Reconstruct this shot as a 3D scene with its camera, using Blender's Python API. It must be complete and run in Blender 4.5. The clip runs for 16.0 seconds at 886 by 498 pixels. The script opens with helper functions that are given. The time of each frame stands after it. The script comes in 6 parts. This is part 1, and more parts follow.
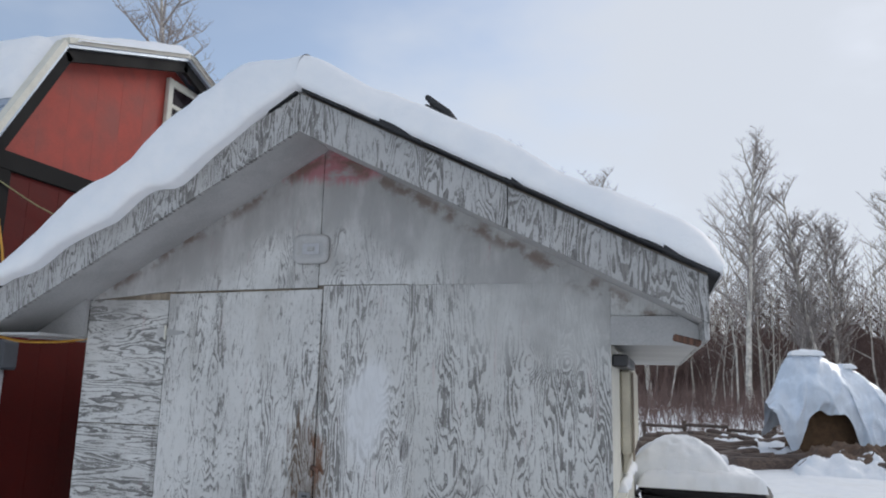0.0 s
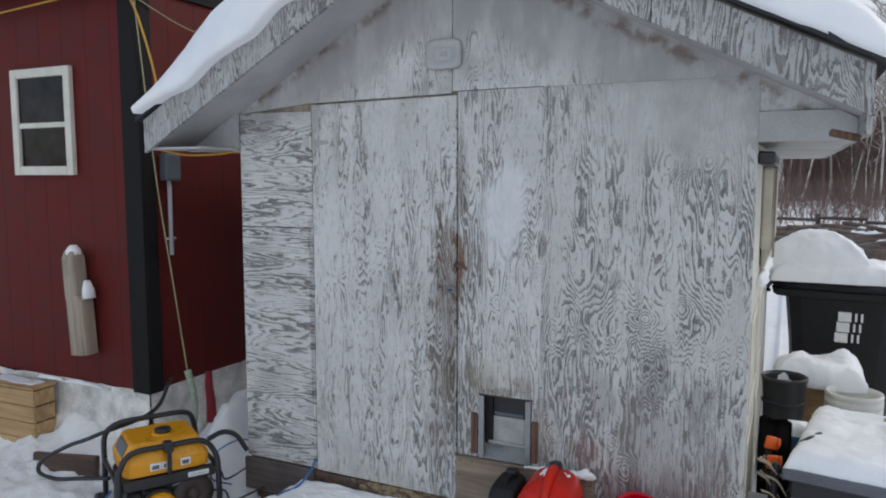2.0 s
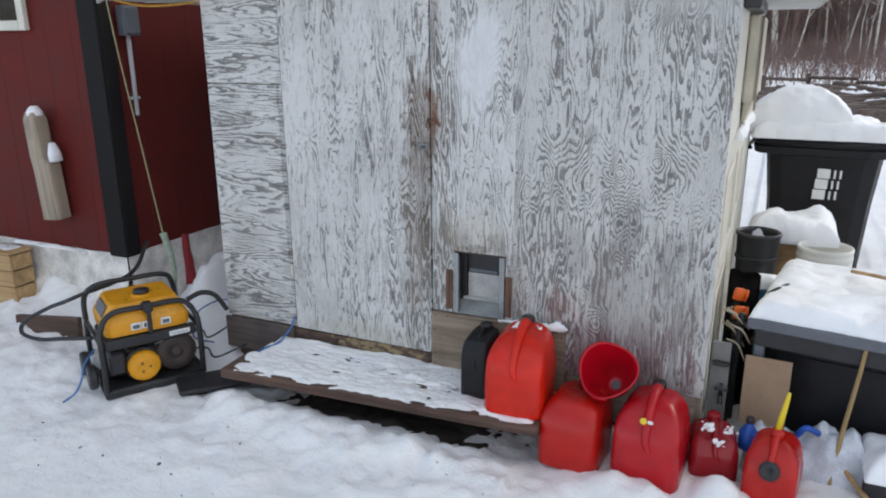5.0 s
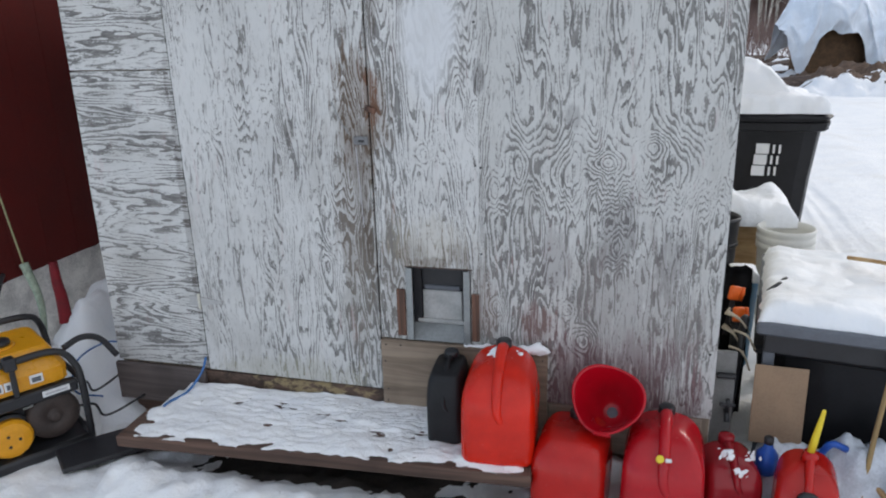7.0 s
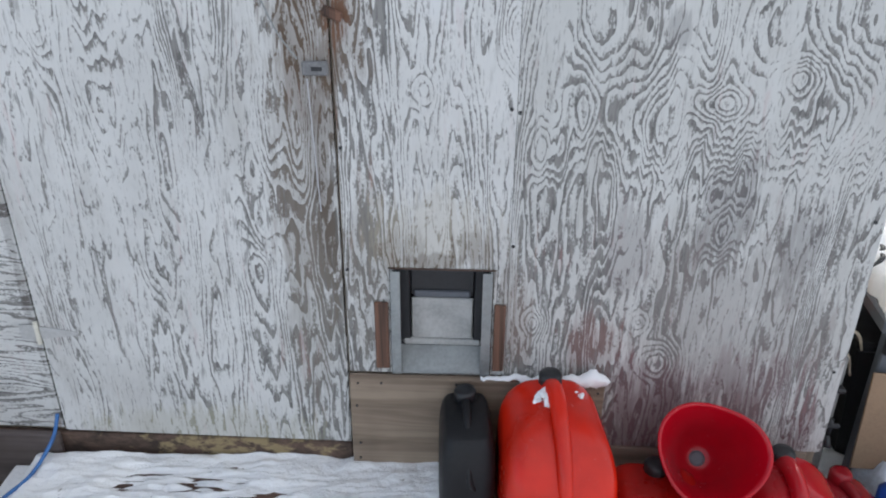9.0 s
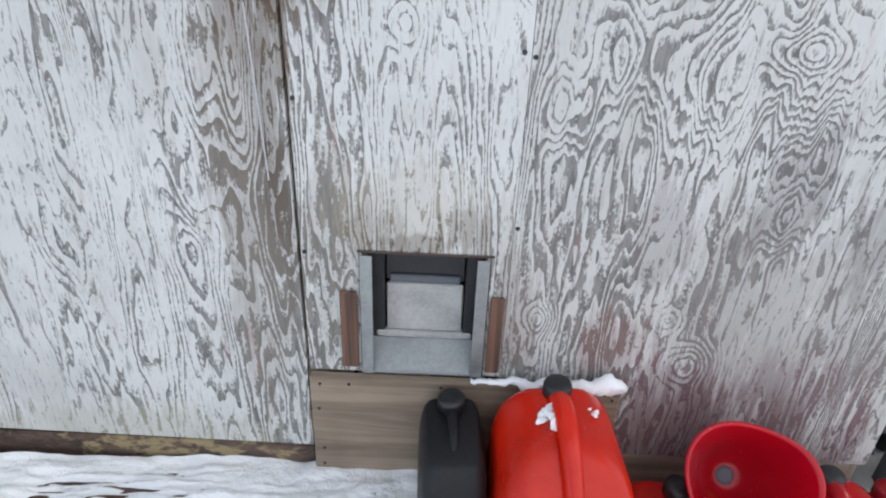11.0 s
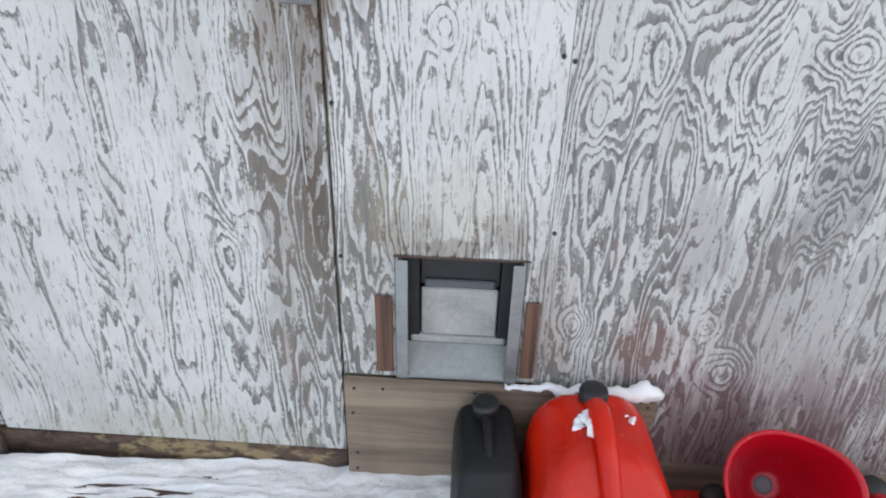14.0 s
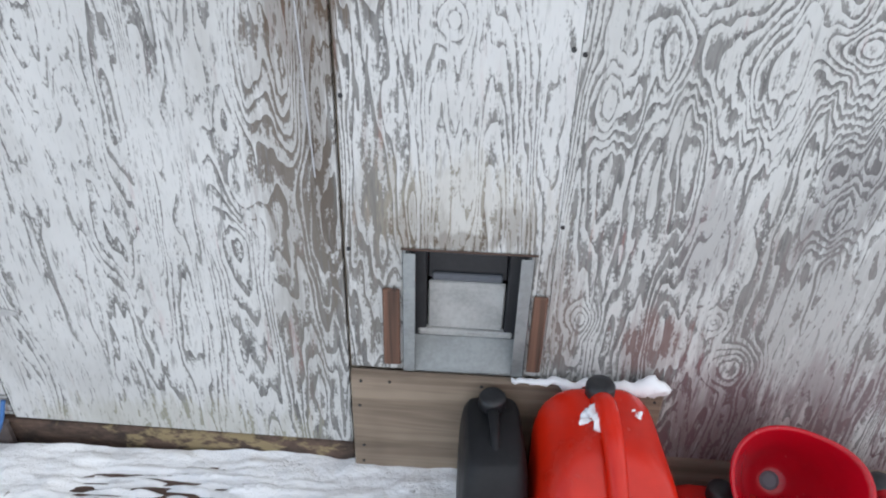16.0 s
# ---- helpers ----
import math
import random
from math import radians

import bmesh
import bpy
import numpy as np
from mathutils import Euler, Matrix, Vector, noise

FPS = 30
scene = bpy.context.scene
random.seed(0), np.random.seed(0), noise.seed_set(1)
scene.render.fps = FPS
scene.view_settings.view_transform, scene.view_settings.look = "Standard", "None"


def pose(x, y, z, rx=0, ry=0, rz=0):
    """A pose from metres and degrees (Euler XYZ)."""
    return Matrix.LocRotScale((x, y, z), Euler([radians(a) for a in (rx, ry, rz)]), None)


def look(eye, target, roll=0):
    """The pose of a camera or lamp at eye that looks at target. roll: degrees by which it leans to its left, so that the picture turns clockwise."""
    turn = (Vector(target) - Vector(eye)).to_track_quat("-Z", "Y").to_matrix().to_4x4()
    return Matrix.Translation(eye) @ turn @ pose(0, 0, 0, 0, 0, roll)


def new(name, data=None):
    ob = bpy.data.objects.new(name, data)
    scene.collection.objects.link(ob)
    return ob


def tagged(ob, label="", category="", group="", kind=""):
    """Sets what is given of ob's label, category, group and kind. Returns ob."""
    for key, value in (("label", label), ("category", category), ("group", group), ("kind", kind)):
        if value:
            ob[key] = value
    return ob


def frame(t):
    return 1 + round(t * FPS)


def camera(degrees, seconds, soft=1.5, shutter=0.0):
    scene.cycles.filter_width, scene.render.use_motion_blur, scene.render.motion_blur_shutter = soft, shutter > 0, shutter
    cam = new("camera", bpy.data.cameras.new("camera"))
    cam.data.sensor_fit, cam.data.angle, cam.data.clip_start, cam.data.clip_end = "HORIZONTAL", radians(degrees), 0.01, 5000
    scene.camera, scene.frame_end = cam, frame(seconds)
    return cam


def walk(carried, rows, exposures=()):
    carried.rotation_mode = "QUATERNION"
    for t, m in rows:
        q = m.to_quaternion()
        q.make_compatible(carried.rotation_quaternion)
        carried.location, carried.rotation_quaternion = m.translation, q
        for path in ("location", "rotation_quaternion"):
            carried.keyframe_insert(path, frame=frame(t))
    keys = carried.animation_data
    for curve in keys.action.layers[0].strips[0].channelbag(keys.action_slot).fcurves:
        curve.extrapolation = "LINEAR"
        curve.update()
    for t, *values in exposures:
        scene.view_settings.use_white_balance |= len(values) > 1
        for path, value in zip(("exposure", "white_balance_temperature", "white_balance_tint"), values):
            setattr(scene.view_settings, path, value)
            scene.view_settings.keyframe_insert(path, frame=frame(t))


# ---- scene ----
cam = camera(62.7, 16.0, 2.0)
PATH = [
    (0, (1.006, -2.892, 1.72), (0.446, -1.005, 2.071), 1.4),
    (0.5, (1.018, -2.92, 1.723), (0.393, -1.051, 2.063), -0.0),
    (1, (0.973, -2.94, 1.735), (0.269, -1.078, 1.928), 1.3),
    (1.5, (0.962, -2.961, 1.739), (0.185, -1.118, 1.741), 0.4),
    (2, (0.949, -2.969, 1.738), (0.093, -1.173, 1.538), -0.0),
    (2.5, (0.963, -2.953, 1.714), (0.029, -1.217, 1.374), -1.4),
    (3, (0.965, -2.934, 1.71), (0.0, -1.246, 1.238), -1.9),
    (3.5, (0.969, -2.932, 1.684), (0.005, -1.265, 1.145), -1.0),
    (4, (0.965, -2.929, 1.684), (-0.021, -1.276, 1.138), -1.0),
    (4.5, (0.961, -2.931, 1.683), (0.032, -1.24, 1.157), -0.6),
    (5, (0.982, -2.904, 1.687), (0.187, -1.156, 1.129), -0.4),
    (5.2, (0.991, -2.892, 1.683), (0.241, -1.127, 1.119), -0.0),
    (7.3, (0.441, -2.282, 1.623), (-0.024, -0.436, 1.01), -0.9),
    (7.5, (0.388, -2.164, 1.638), (-0.061, -0.322, 1.003), 0.2),
    (8, (0.184, -1.943, 1.605), (-0.178, -0.1, 0.918), -0.2),
    (8.5, (-0.039, -1.769, 1.578), (-0.239, 0.077, 0.833), -2.4),
    (9, (-0.096, -1.538, 1.528), (-0.168, 0.273, 0.682), 0.4),
    (9.2, (-0.073, -1.424, 1.515), (-0.148, 0.371, 0.635), 1.3),
    (11.3, (-0.125, -1.115, 1.482), (-0.13, 0.556, 0.383), 2.4),
    (11.5, (-0.126, -1.103, 1.475), (-0.141, 0.56, 0.364), 2.0),
    (12, (-0.14, -1.1, 1.474), (-0.176, 0.559, 0.357), 2.0),
    (12.5, (-0.141, -1.117, 1.48), (-0.211, 0.552, 0.379), 1.4),
    (13, (-0.147, -1.127, 1.487), (-0.201, 0.547, 0.393), 1.9),
    (13.5, (-0.148, -1.136, 1.482), (-0.209, 0.548, 0.406), 1.9),
    (14, (-0.148, -1.136, 1.486), (-0.217, 0.559, 0.426), 1.5),
    (14.5, (-0.151, -1.132, 1.486), (-0.218, 0.56, 0.423), 1.7),
    (15, (-0.153, -1.129, 1.488), (-0.226, 0.558, 0.417), 1.7),
    (15.5, (-0.153, -1.135, 1.486), (-0.229, 0.552, 0.414), 1.6),
    (16, (-0.153, -1.135, 1.486), (-0.235, 0.548, 0.41), 1.6),
]
EXPOSURES = [(0, -0.36, 6500, 10), (1.0, -0.46, 6500, 10), (2.0, -0.28, 6550, 10), (3.5, 0.12, 6600, 10), (5.2, 0.12, 6600, 10), (8.0, 0.0, 6600, 10), (9.2, 0.28, 6600, 10), (11.3, 0.60, 6800, 10), (16.0, 0.60, 6800, 10)]
walk(cam, [(t, look(eye, target, roll)) for t, eye, target, roll in PATH], EXPOSURES)

# ---- world, sun ----
world = bpy.data.worlds.new("winter_sky")
scene.world = world
world.use_nodes = True
wn, wl = world.node_tree.nodes, world.node_tree.links
wn.clear()
w_out = wn.new("ShaderNodeOutputWorld")
w_bg = wn.new("ShaderNodeBackground")
w_sky = wn.new("ShaderNodeTexSky")
w_sky.sky_type, w_sky.sun_disc = "NISHITA", False
w_sky.sun_elevation, w_sky.sun_rotation = radians(32), radians(35)
w_co = wn.new("ShaderNodeTexCoord")
w_map = wn.new("ShaderNodeMapping")
w_map.inputs["Scale"].default_value = (1.6, 1.6, 3.2)
w_map.inputs["Location"].default_value = (0.35, 0.1, 0.0)
w_noise = wn.new("ShaderNodeTexNoise")
w_noise.inputs["Scale"].default_value, w_noise.inputs["Detail"].default_value = 1.3, 5
w_ramp = wn.new("ShaderNodeMapRange")
w_ramp.interpolation_type = "SMOOTHSTEP"
w_ramp.inputs["From Min"].default_value, w_ramp.inputs["From Max"].default_value = 0.22, 0.58
w_ramp.inputs["To Min"].default_value, w_ramp.inputs["To Max"].default_value = 0.22, 0.97
w_mix = wn.new("ShaderNodeMix")
w_mix.data_type = "RGBA"
w_mix.inputs["B"].default_value = (8.2, 8.8, 9.8, 1)
w_bg.inputs["Strength"].default_value = 0.105
wl.new(w_co.outputs["Generated"], w_map.inputs["Vector"])
wl.new(w_map.outputs["Vector"], w_noise.inputs["Vector"])
w_sep = wn.new("ShaderNodeSeparateXYZ")
wl.new(w_co.outputs["Generated"], w_sep.inputs[0])
w_add = wn.new("ShaderNodeMath")
w_add.operation = "MULTIPLY_ADD"
w_add.inputs[1].default_value = 0.42
wl.new(w_sep.outputs["X"], w_add.inputs[0])
wl.new(w_noise.outputs["Fac"], w_add.inputs[2])
wl.new(w_add.outputs[0], w_ramp.inputs["Value"])
wl.new(w_ramp.outputs["Result"], w_mix.inputs["Factor"])
w_gain = wn.new("ShaderNodeVectorMath")
w_gain.operation = "SCALE"
w_gain.inputs["Scale"].default_value = 1.9
wl.new(w_sky.outputs["Color"], w_gain.inputs[0])
wl.new(w_gain.outputs["Vector"], w_mix.inputs["A"])
wl.new(w_mix.outputs["Result"], w_bg.inputs["Color"])
wl.new(w_bg.outputs["Background"], w_out.inputs["Surface"])

sun = new("sun", bpy.data.lights.new("sun", "SUN"))
sun.data.energy, sun.data.angle, sun.data.color = 0.8, radians(18), (1.0, 0.95, 0.88)
sun.matrix_world = look((14, 20, 15), (0, 0, 0))

# ---- materials ----


class Nodes:
    """Small wrapper to write node graphs in a few lines."""

    def __init__(self, name):
        self.mat = bpy.data.materials.new(name)
        self.mat.use_nodes = True
        self.tree = self.mat.node_tree
        self.n, self.l = self.tree.nodes, self.tree.links
        self.bsdf = self.n["Principled BSDF"]
        self.co = self.n.new("ShaderNodeTexCoord").outputs["Object"]
        self.rand = self.n.new("ShaderNodeObjectInfo").outputs["Random"]

    def put(self, socket, value):
        if hasattr(value, "is_output"):
            self.l.new(value, socket)
        elif isinstance(value, tuple) and len(value) == 3 and socket.type == "RGBA":
            socket.default_value = (*value, 1)
        else:
            socket.default_value = value

    def math(self, op, a, b=0.0, c=0.0):
        node = self.n.new("ShaderNodeMath")
        node.operation = op
        for s, v in zip(node.inputs, (a, b, c)):
            self.put(s, v)
        return node.outputs[0]

    def scaled(self, scale, rot=(0, 0, 0), shift=None):
        node = self.n.new("ShaderNodeMapping")
        self.put(node.inputs["Vector"], self.co)
        node.inputs["Scale"].default_value = scale
        node.inputs["Rotation"].default_value = rot
        if shift is not None:
            comb = self.n.new("ShaderNodeCombineXYZ")
            for i, k in enumerate((37.0, 11.0, 23.0)):
                self.put(comb.inputs[i], self.math("MULTIPLY", shift, k))
            self.put(node.inputs["Location"], comb.outputs[0])
        return node.outputs[0]

    def noise(self, vec, scale=1.0, detail=3.0, rough=0.5, warp=0.0):
        node = self.n.new("ShaderNodeTexNoise")
        self.put(node.inputs["Vector"], vec)
        node.inputs["Scale"].default_value = scale
        node.inputs["Detail"].default_value = detail
        node.inputs["Roughness"].default_value = rough
        node.inputs["Distortion"].default_value = warp
        return node.outputs["Fac"]

    def cells(self, vec, scale=1.0):
        node = self.n.new("ShaderNodeTexVoronoi")
        self.put(node.inputs["Vector"], vec)
        node.inputs["Scale"].default_value = scale
        return node.outputs["Distance"]

    def ramp(self, v, a, b, lo=0.0, hi=1.0):
        node = self.n.new("ShaderNodeMapRange")
        node.interpolation_type = "SMOOTHSTEP"
        for k, x in (("Value", v), ("From Min", a), ("From Max", b), ("To Min", lo), ("To Max", hi)):
            self.put(node.inputs[k], x)
        return node.outputs["Result"]

    def mix(self, f, a, b):
        node = self.n.new("ShaderNodeMix")
        node.data_type = "RGBA"
        self.put(node.inputs["Factor"], f)
        self.put(node.inputs["A"], a)
        self.put(node.inputs["B"], b)
        return node.outputs["Result"]

    def xyz(self):
        node = self.n.new("ShaderNodeSeparateXYZ")
        self.put(node.inputs[0], self.co)
        return node.outputs

    def finish(self, color, rough=0.7, height=None, bump=0.3, dist=0.01, metal=0.0, **more):
        self.put(self.bsdf.inputs["Base Color"], color)
        self.put(self.bsdf.inputs["Roughness"], rough)
        self.put(self.bsdf.inputs["Metallic"], metal)
        for k, v in more.items():
            self.put(self.bsdf.inputs[k.replace("_", " ")], v)
        if height is not None:
            b = self.n.new("ShaderNodeBump")
            b.inputs["Strength"].default_value, b.inputs["Distance"].default_value = bump, dist
            self.put(b.inputs["Height"], height)
            self.put(self.bsdf.inputs["Normal"], b.outputs["Normal"])
        return self.mat


def plain(name, color, rough=0.6, vary=0.25, scale=12.0, bump=0.15, metal=0.0, fine=120.0, **more):
    """A surface with broad stains and fine grain over one base colour."""
    m = Nodes(name)
    vec = m.scaled((1, 1, 1), shift=m.rand)
    broad = m.noise(vec, scale, 4, 0.6)
    grain = m.noise(vec, fine, 2, 0.6)
    both = m.math("ADD", m.math("MULTIPLY", broad, 0.7), m.math("MULTIPLY", grain, 0.3))
    dark = tuple(c * (1 - vary) for c in color)
    light = tuple(min(1.0, c * (1 + vary)) for c in color)
    col = m.mix(m.ramp(both, 0.3, 0.7), dark, light)
    r = m.ramp(broad, 0.25, 0.75, max(0.02, rough - 0.1), min(1, rough + 0.1))
    return m.finish(col, r, both, bump, 0.004, metal, **more)


def woodgrain(name, light, dark, axis="x", rough=0.75, lines=26.0):
    """Bare or stained timber with grain along one axis."""
    m = Nodes(name)
    k = {"x": (1.2, lines, lines), "y": (lines, 1.2, lines), "z": (lines, lines, 1.2)}[axis]
    vec = m.scaled(k, shift=m.rand)
    a = m.noise(vec, 1.0, 4, 0.6, 0.6)
    b = m.noise(m.scaled((5, 5, 5), shift=m.rand), 1.0, 3)
    col = m.mix(m.ramp(a, 0.32, 0.68), dark, light)
    col = m.mix(m.ramp(b, 0.45, 0.75, 0.0, 0.45), col, tuple(c * 0.55 for c in dark))
    return m.finish(col, rough, a, 0.35, 0.003)


def plywood(name, horizontal=False, worn=1.0, heavy=0.0, stains=True, paint=(0.65, 0.645, 0.63), seams=True):
    """White paint worn through to grey wood along the veneer's contour grain."""
    m = Nodes(name)
    long, wide = 0.95, 5.6
    s = (long, 1, wide) if horizontal else (wide, 1, long)
    base = m.noise(m.scaled(s, shift=m.rand), 1.0, 2.0, 0.45, 0.35)
    wavy = m.noise(m.scaled((s[0] * 4.5, 1, s[2] * 4.5), shift=m.rand), 1.0, 2.0, 0.5)
    knot_s = (1.5, 0.0, 2.3) if horizontal else (2.3, 0.0, 1.5)
    knot = m.ramp(m.cells(m.scaled(knot_s, shift=m.rand), 1.0), 0.0, 0.17, 0.17, 0.0)
    field = m.math("ADD", m.math("ADD", base, m.math("MULTIPLY", wavy, 0.16)), knot)
    px, py, pz = m.xyz()

    def spot(cx, cz, rx, rz):
        """Distance from a spot, 1 at its rim."""
        dx = m.math("DIVIDE", m.math("SUBTRACT", px, cx), rx)
        dz = m.math("DIVIDE", m.math("SUBTRACT", pz, cz), rz)
        return m.math("SQRT", m.math("ADD", m.math("MULTIPLY", dx, dx), m.math("MULTIPLY", dz, dz)))
    if seams and not horizontal:
        # single knots, and a fold of the grain across one panel
        for cx, cz, rx, rz, up in ((0.545, 1.783, 0.09, 0.08, 0.22), (0.667, 1.80, 0.07, 0.06, 0.18), (0.578, 1.22, 0.10, 0.06, 0.24), (0.76, 1.365, 0.06, 0.10, 0.18), (-0.585, 0.897, 0.08, 0.11, 0.22),
                                   (0.07, 0.616, 0.05, 0.06, 0.22), (0.377, 0.514, 0.09, 0.08, 0.26), (0.317, 0.626, 0.05, 0.05, 0.18), (0.421, 1.162, 0.10, 0.05, 0.2), (-0.80, 1.45, 0.06, 0.09, 0.18), (-0.2, 1.18, 0.06, 0.07, 0.2)):
            field = m.math("ADD", field, m.ramp(m.math("ADD", spot(cx, cz, rx, rz), m.math("MULTIPLY", m.math("SUBTRACT", wavy, 0.5), 1.1)), 0.0, 1.0, up * 0.42, 0.0))
        fold = m.math("ABSOLUTE", m.math("SUBTRACT", m.math("ADD", pz, m.math("MULTIPLY", wavy, 0.10)), 1.19))
        field = m.math("ADD", field, m.math("MULTIPLY", m.ramp(fold, 0.0, 0.20, 0.17, 0.0), m.ramp(px, 0.0, 0.3)))
    saw = m.math("FRACT", m.math("MULTIPLY", field, 22.0 if horizontal else 31.0))
    lines = m.math("MAXIMUM", saw, m.ramp(saw, 0.0, 0.07, 0.97, 0.0))
    patch = m.noise(m.scaled((s[0] * 2.4, 1, s[2] * 2.4), shift=m.rand), 1.0, 4.0, 0.6)
    streak = m.noise(m.scaled((16, 1, 130) if horizontal else (130, 1, 16), shift=m.rand), 1.0, 2.0, 0.6)
    broad = m.noise(m.scaled((1.7, 1, 1.1), shift=m.rand), 1.0, 3.0, 0.55)
    edge = m.math("ADD", m.ramp(patch, 0.30, 0.72, 1.08, 0.44), m.ramp(broad, 0.32, 0.68, 0.14 - heavy, -0.18 - heavy))
    if seams and not horizontal:
        # the narrow middle sheet is worn harder
        sheet_mid = m.math("MULTIPLY", m.math("MULTIPLY", m.ramp(px, -0.40, -0.38), m.ramp(px, 0.0, -0.02)), m.ramp(pz, 1.2, 1.5, 0.16, 0.04))
        edge = m.math("SUBTRACT", edge, sheet_mid)
    if horizontal:
        # a band near the top has lost most of its paint
        band = m.math("MULTIPLY", m.ramp(pz, 1.48, 1.54), m.ramp(pz, 1.82, 1.72))
        edge = m.math("SUBTRACT", edge, m.math("MULTIPLY", band, 0.22))
    edge = m.math("ADD", edge, m.ramp(streak, 0.3, 0.7, 0.18, -0.18))
    # paint breaks off in small chips along the grain
    chip = m.noise(m.scaled((110, 1, 210) if horizontal else (210, 1, 110), shift=m.rand), 1.0, 3.0, 0.6)
    edge = m.math("ADD", edge, m.ramp(chip, 0.30, 0.70, 0.20, -0.20))
    if seams and not horizontal:
        # bare along the door's latch edge; the wide sheet is worn more than the door
        latch_edge = m.math("MULTIPLY", m.ramp(m.math("ABSOLUTE", m.math("ADD", px, 0.44)), 0.0, 0.15, 0.30, 0.0), m.ramp(pz, 1.9, 1.6))
        edge = m.math("SUBTRACT", edge, latch_edge)
        edge = m.math("ADD", edge, m.ramp(px, -0.46, -0.50, 0.0, 0.07))
        edge = m.math("SUBTRACT", edge, m.ramp(px, 0.0, 0.02, 0.0, 0.07))
    wear = m.ramp(lines, m.math("SUBTRACT", edge, 0.08), m.math("ADD", edge, 0.28))
    fleck = m.noise(m.scaled((14, 1, 95) if horizontal else (95, 1, 14), shift=m.rand), 1.0, 3.0, 0.65)
    spread = m.noise(m.scaled((4, 1, 4), shift=m.rand), 1.0, 3.0, 0.6)
    fleck = m.math("MULTIPLY", m.ramp(fleck, 0.56, 0.66), m.ramp(spread, 0.40, 0.66))
    dash = m.noise(m.scaled((30, 1, 240) if horizontal else (240, 1, 30), shift=m.rand), 1.0, 2.0, 0.6)
    dash = m.math("MULTIPLY", m.ramp(dash, 0.60, 0.68), m.ramp(spread, 0.62, 0.42))
    wear = m.math("MINIMUM", m.math("ADD", wear, m.math("ADD", m.math("MULTIPLY", fleck, 0.75), m.math("MULTIPLY", dash, 0.5))), 1.0)
    if seams and not horizontal:
        # a brushed-on patch of newer paint, and grain that fades near the top
        ragged = m.math("ADD", spot(-0.17, 1.57, 0.13, 0.24), m.math("MULTIPLY", m.math("SUBTRACT", spread, 0.5), 1.2))
        wear = m.math("MULTIPLY", wear, m.ramp(ragged, 0.6, 1.1, 0.10, 1.0))
        top = m.math("ADD", pz, m.math("MULTIPLY", m.math("SUBTRACT", broad, 0.5), 0.8))
        wear = m.math("MULTIPLY", wear, m.ramp(top, 1.78, 2.0, 1.0, m.ramp(px, 0.05, 0.45, 0.9, 0.2)))
    wear = m.math("MULTIPLY", wear, worn)
    x, y, z = m.xyz()
    blot = m.noise(m.scaled((3, 3, 3), shift=m.rand), 1.0, 4, 0.6)
    if seams:
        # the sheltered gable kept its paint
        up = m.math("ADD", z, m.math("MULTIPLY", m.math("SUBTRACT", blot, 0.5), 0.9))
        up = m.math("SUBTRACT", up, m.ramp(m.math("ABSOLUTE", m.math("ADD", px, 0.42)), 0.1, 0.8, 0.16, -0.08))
        wear = m.math("MULTIPLY", wear, m.ramp(up, 2.06, 2.30, 1.0, 0.04))
    fine = m.noise(m.scaled((220, 1, 30) if not horizontal else (30, 1, 220)), 1.0, 2)
    wood = m.mix(m.ramp(streak, 0.35, 0.65), (0.095, 0.090, 0.087), (0.22, 0.212, 0.202))
    coat = m.mix(m.ramp(blot, 0.35, 0.7), paint, tuple(c * 0.86 for c in paint))
    coat = m.mix(m.ramp(fine, 0.55, 0.75, 0.0, 0.25), coat, (0.36, 0.36, 0.37))
    if seams and not horizontal:
        # coat is mixed darker right of x = 0
        coat = m.mix(m.ramp(px, 0.0, 0.01, 0.0, 0.35), coat, (0.50, 0.50, 0.475))
        coat = m.mix(m.ramp(ragged, 0.6, 1.1, 0.75, 0.0), coat, (0.70, 0.71, 0.73))
    grime_mottle = m.noise(m.scaled((7, 1, 2.2) if not horizontal else (2.2, 1, 7), shift=m.rand), 1.0, 5.0, 0.65)
    coat = m.mix(m.ramp(grime_mottle, 0.48, 0.78, 0.0, 0.55), coat, (0.40, 0.385, 0.36))
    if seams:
        # coat turns greyer with height on the gable, mottled by the same noise
        coat = m.mix(m.math("MULTIPLY", m.ramp(up, 1.95, 2.3), m.ramp(grime_mottle, 0.25, 0.6, 0.25, 0.95)), coat, (0.36, 0.35, 0.34))
    col = m.mix(m.math("MULTIPLY", wear, 0.90), coat, wood)
    if stains:
        n2 = m.math("ADD", m.math("MULTIPLY", m.noise(m.scaled((11, 1, 3.2)), 1.0, 4, 0.65), 0.46), m.math("MULTIPLY", m.noise(m.scaled((70, 1, 7)), 1.0, 4, 0.7), 0.54))

        def blob(cx, cz, rx, rz, soft=0.055, core=0.17):
            """A ragged stain, broken up along the grain."""
            fall = m.ramp(spot(cx, cz, rx, rz), 0.0, 1.0, core, -0.16)
            return m.ramp(m.math("ADD", n2, fall), 0.545 - soft, 0.545 + soft)
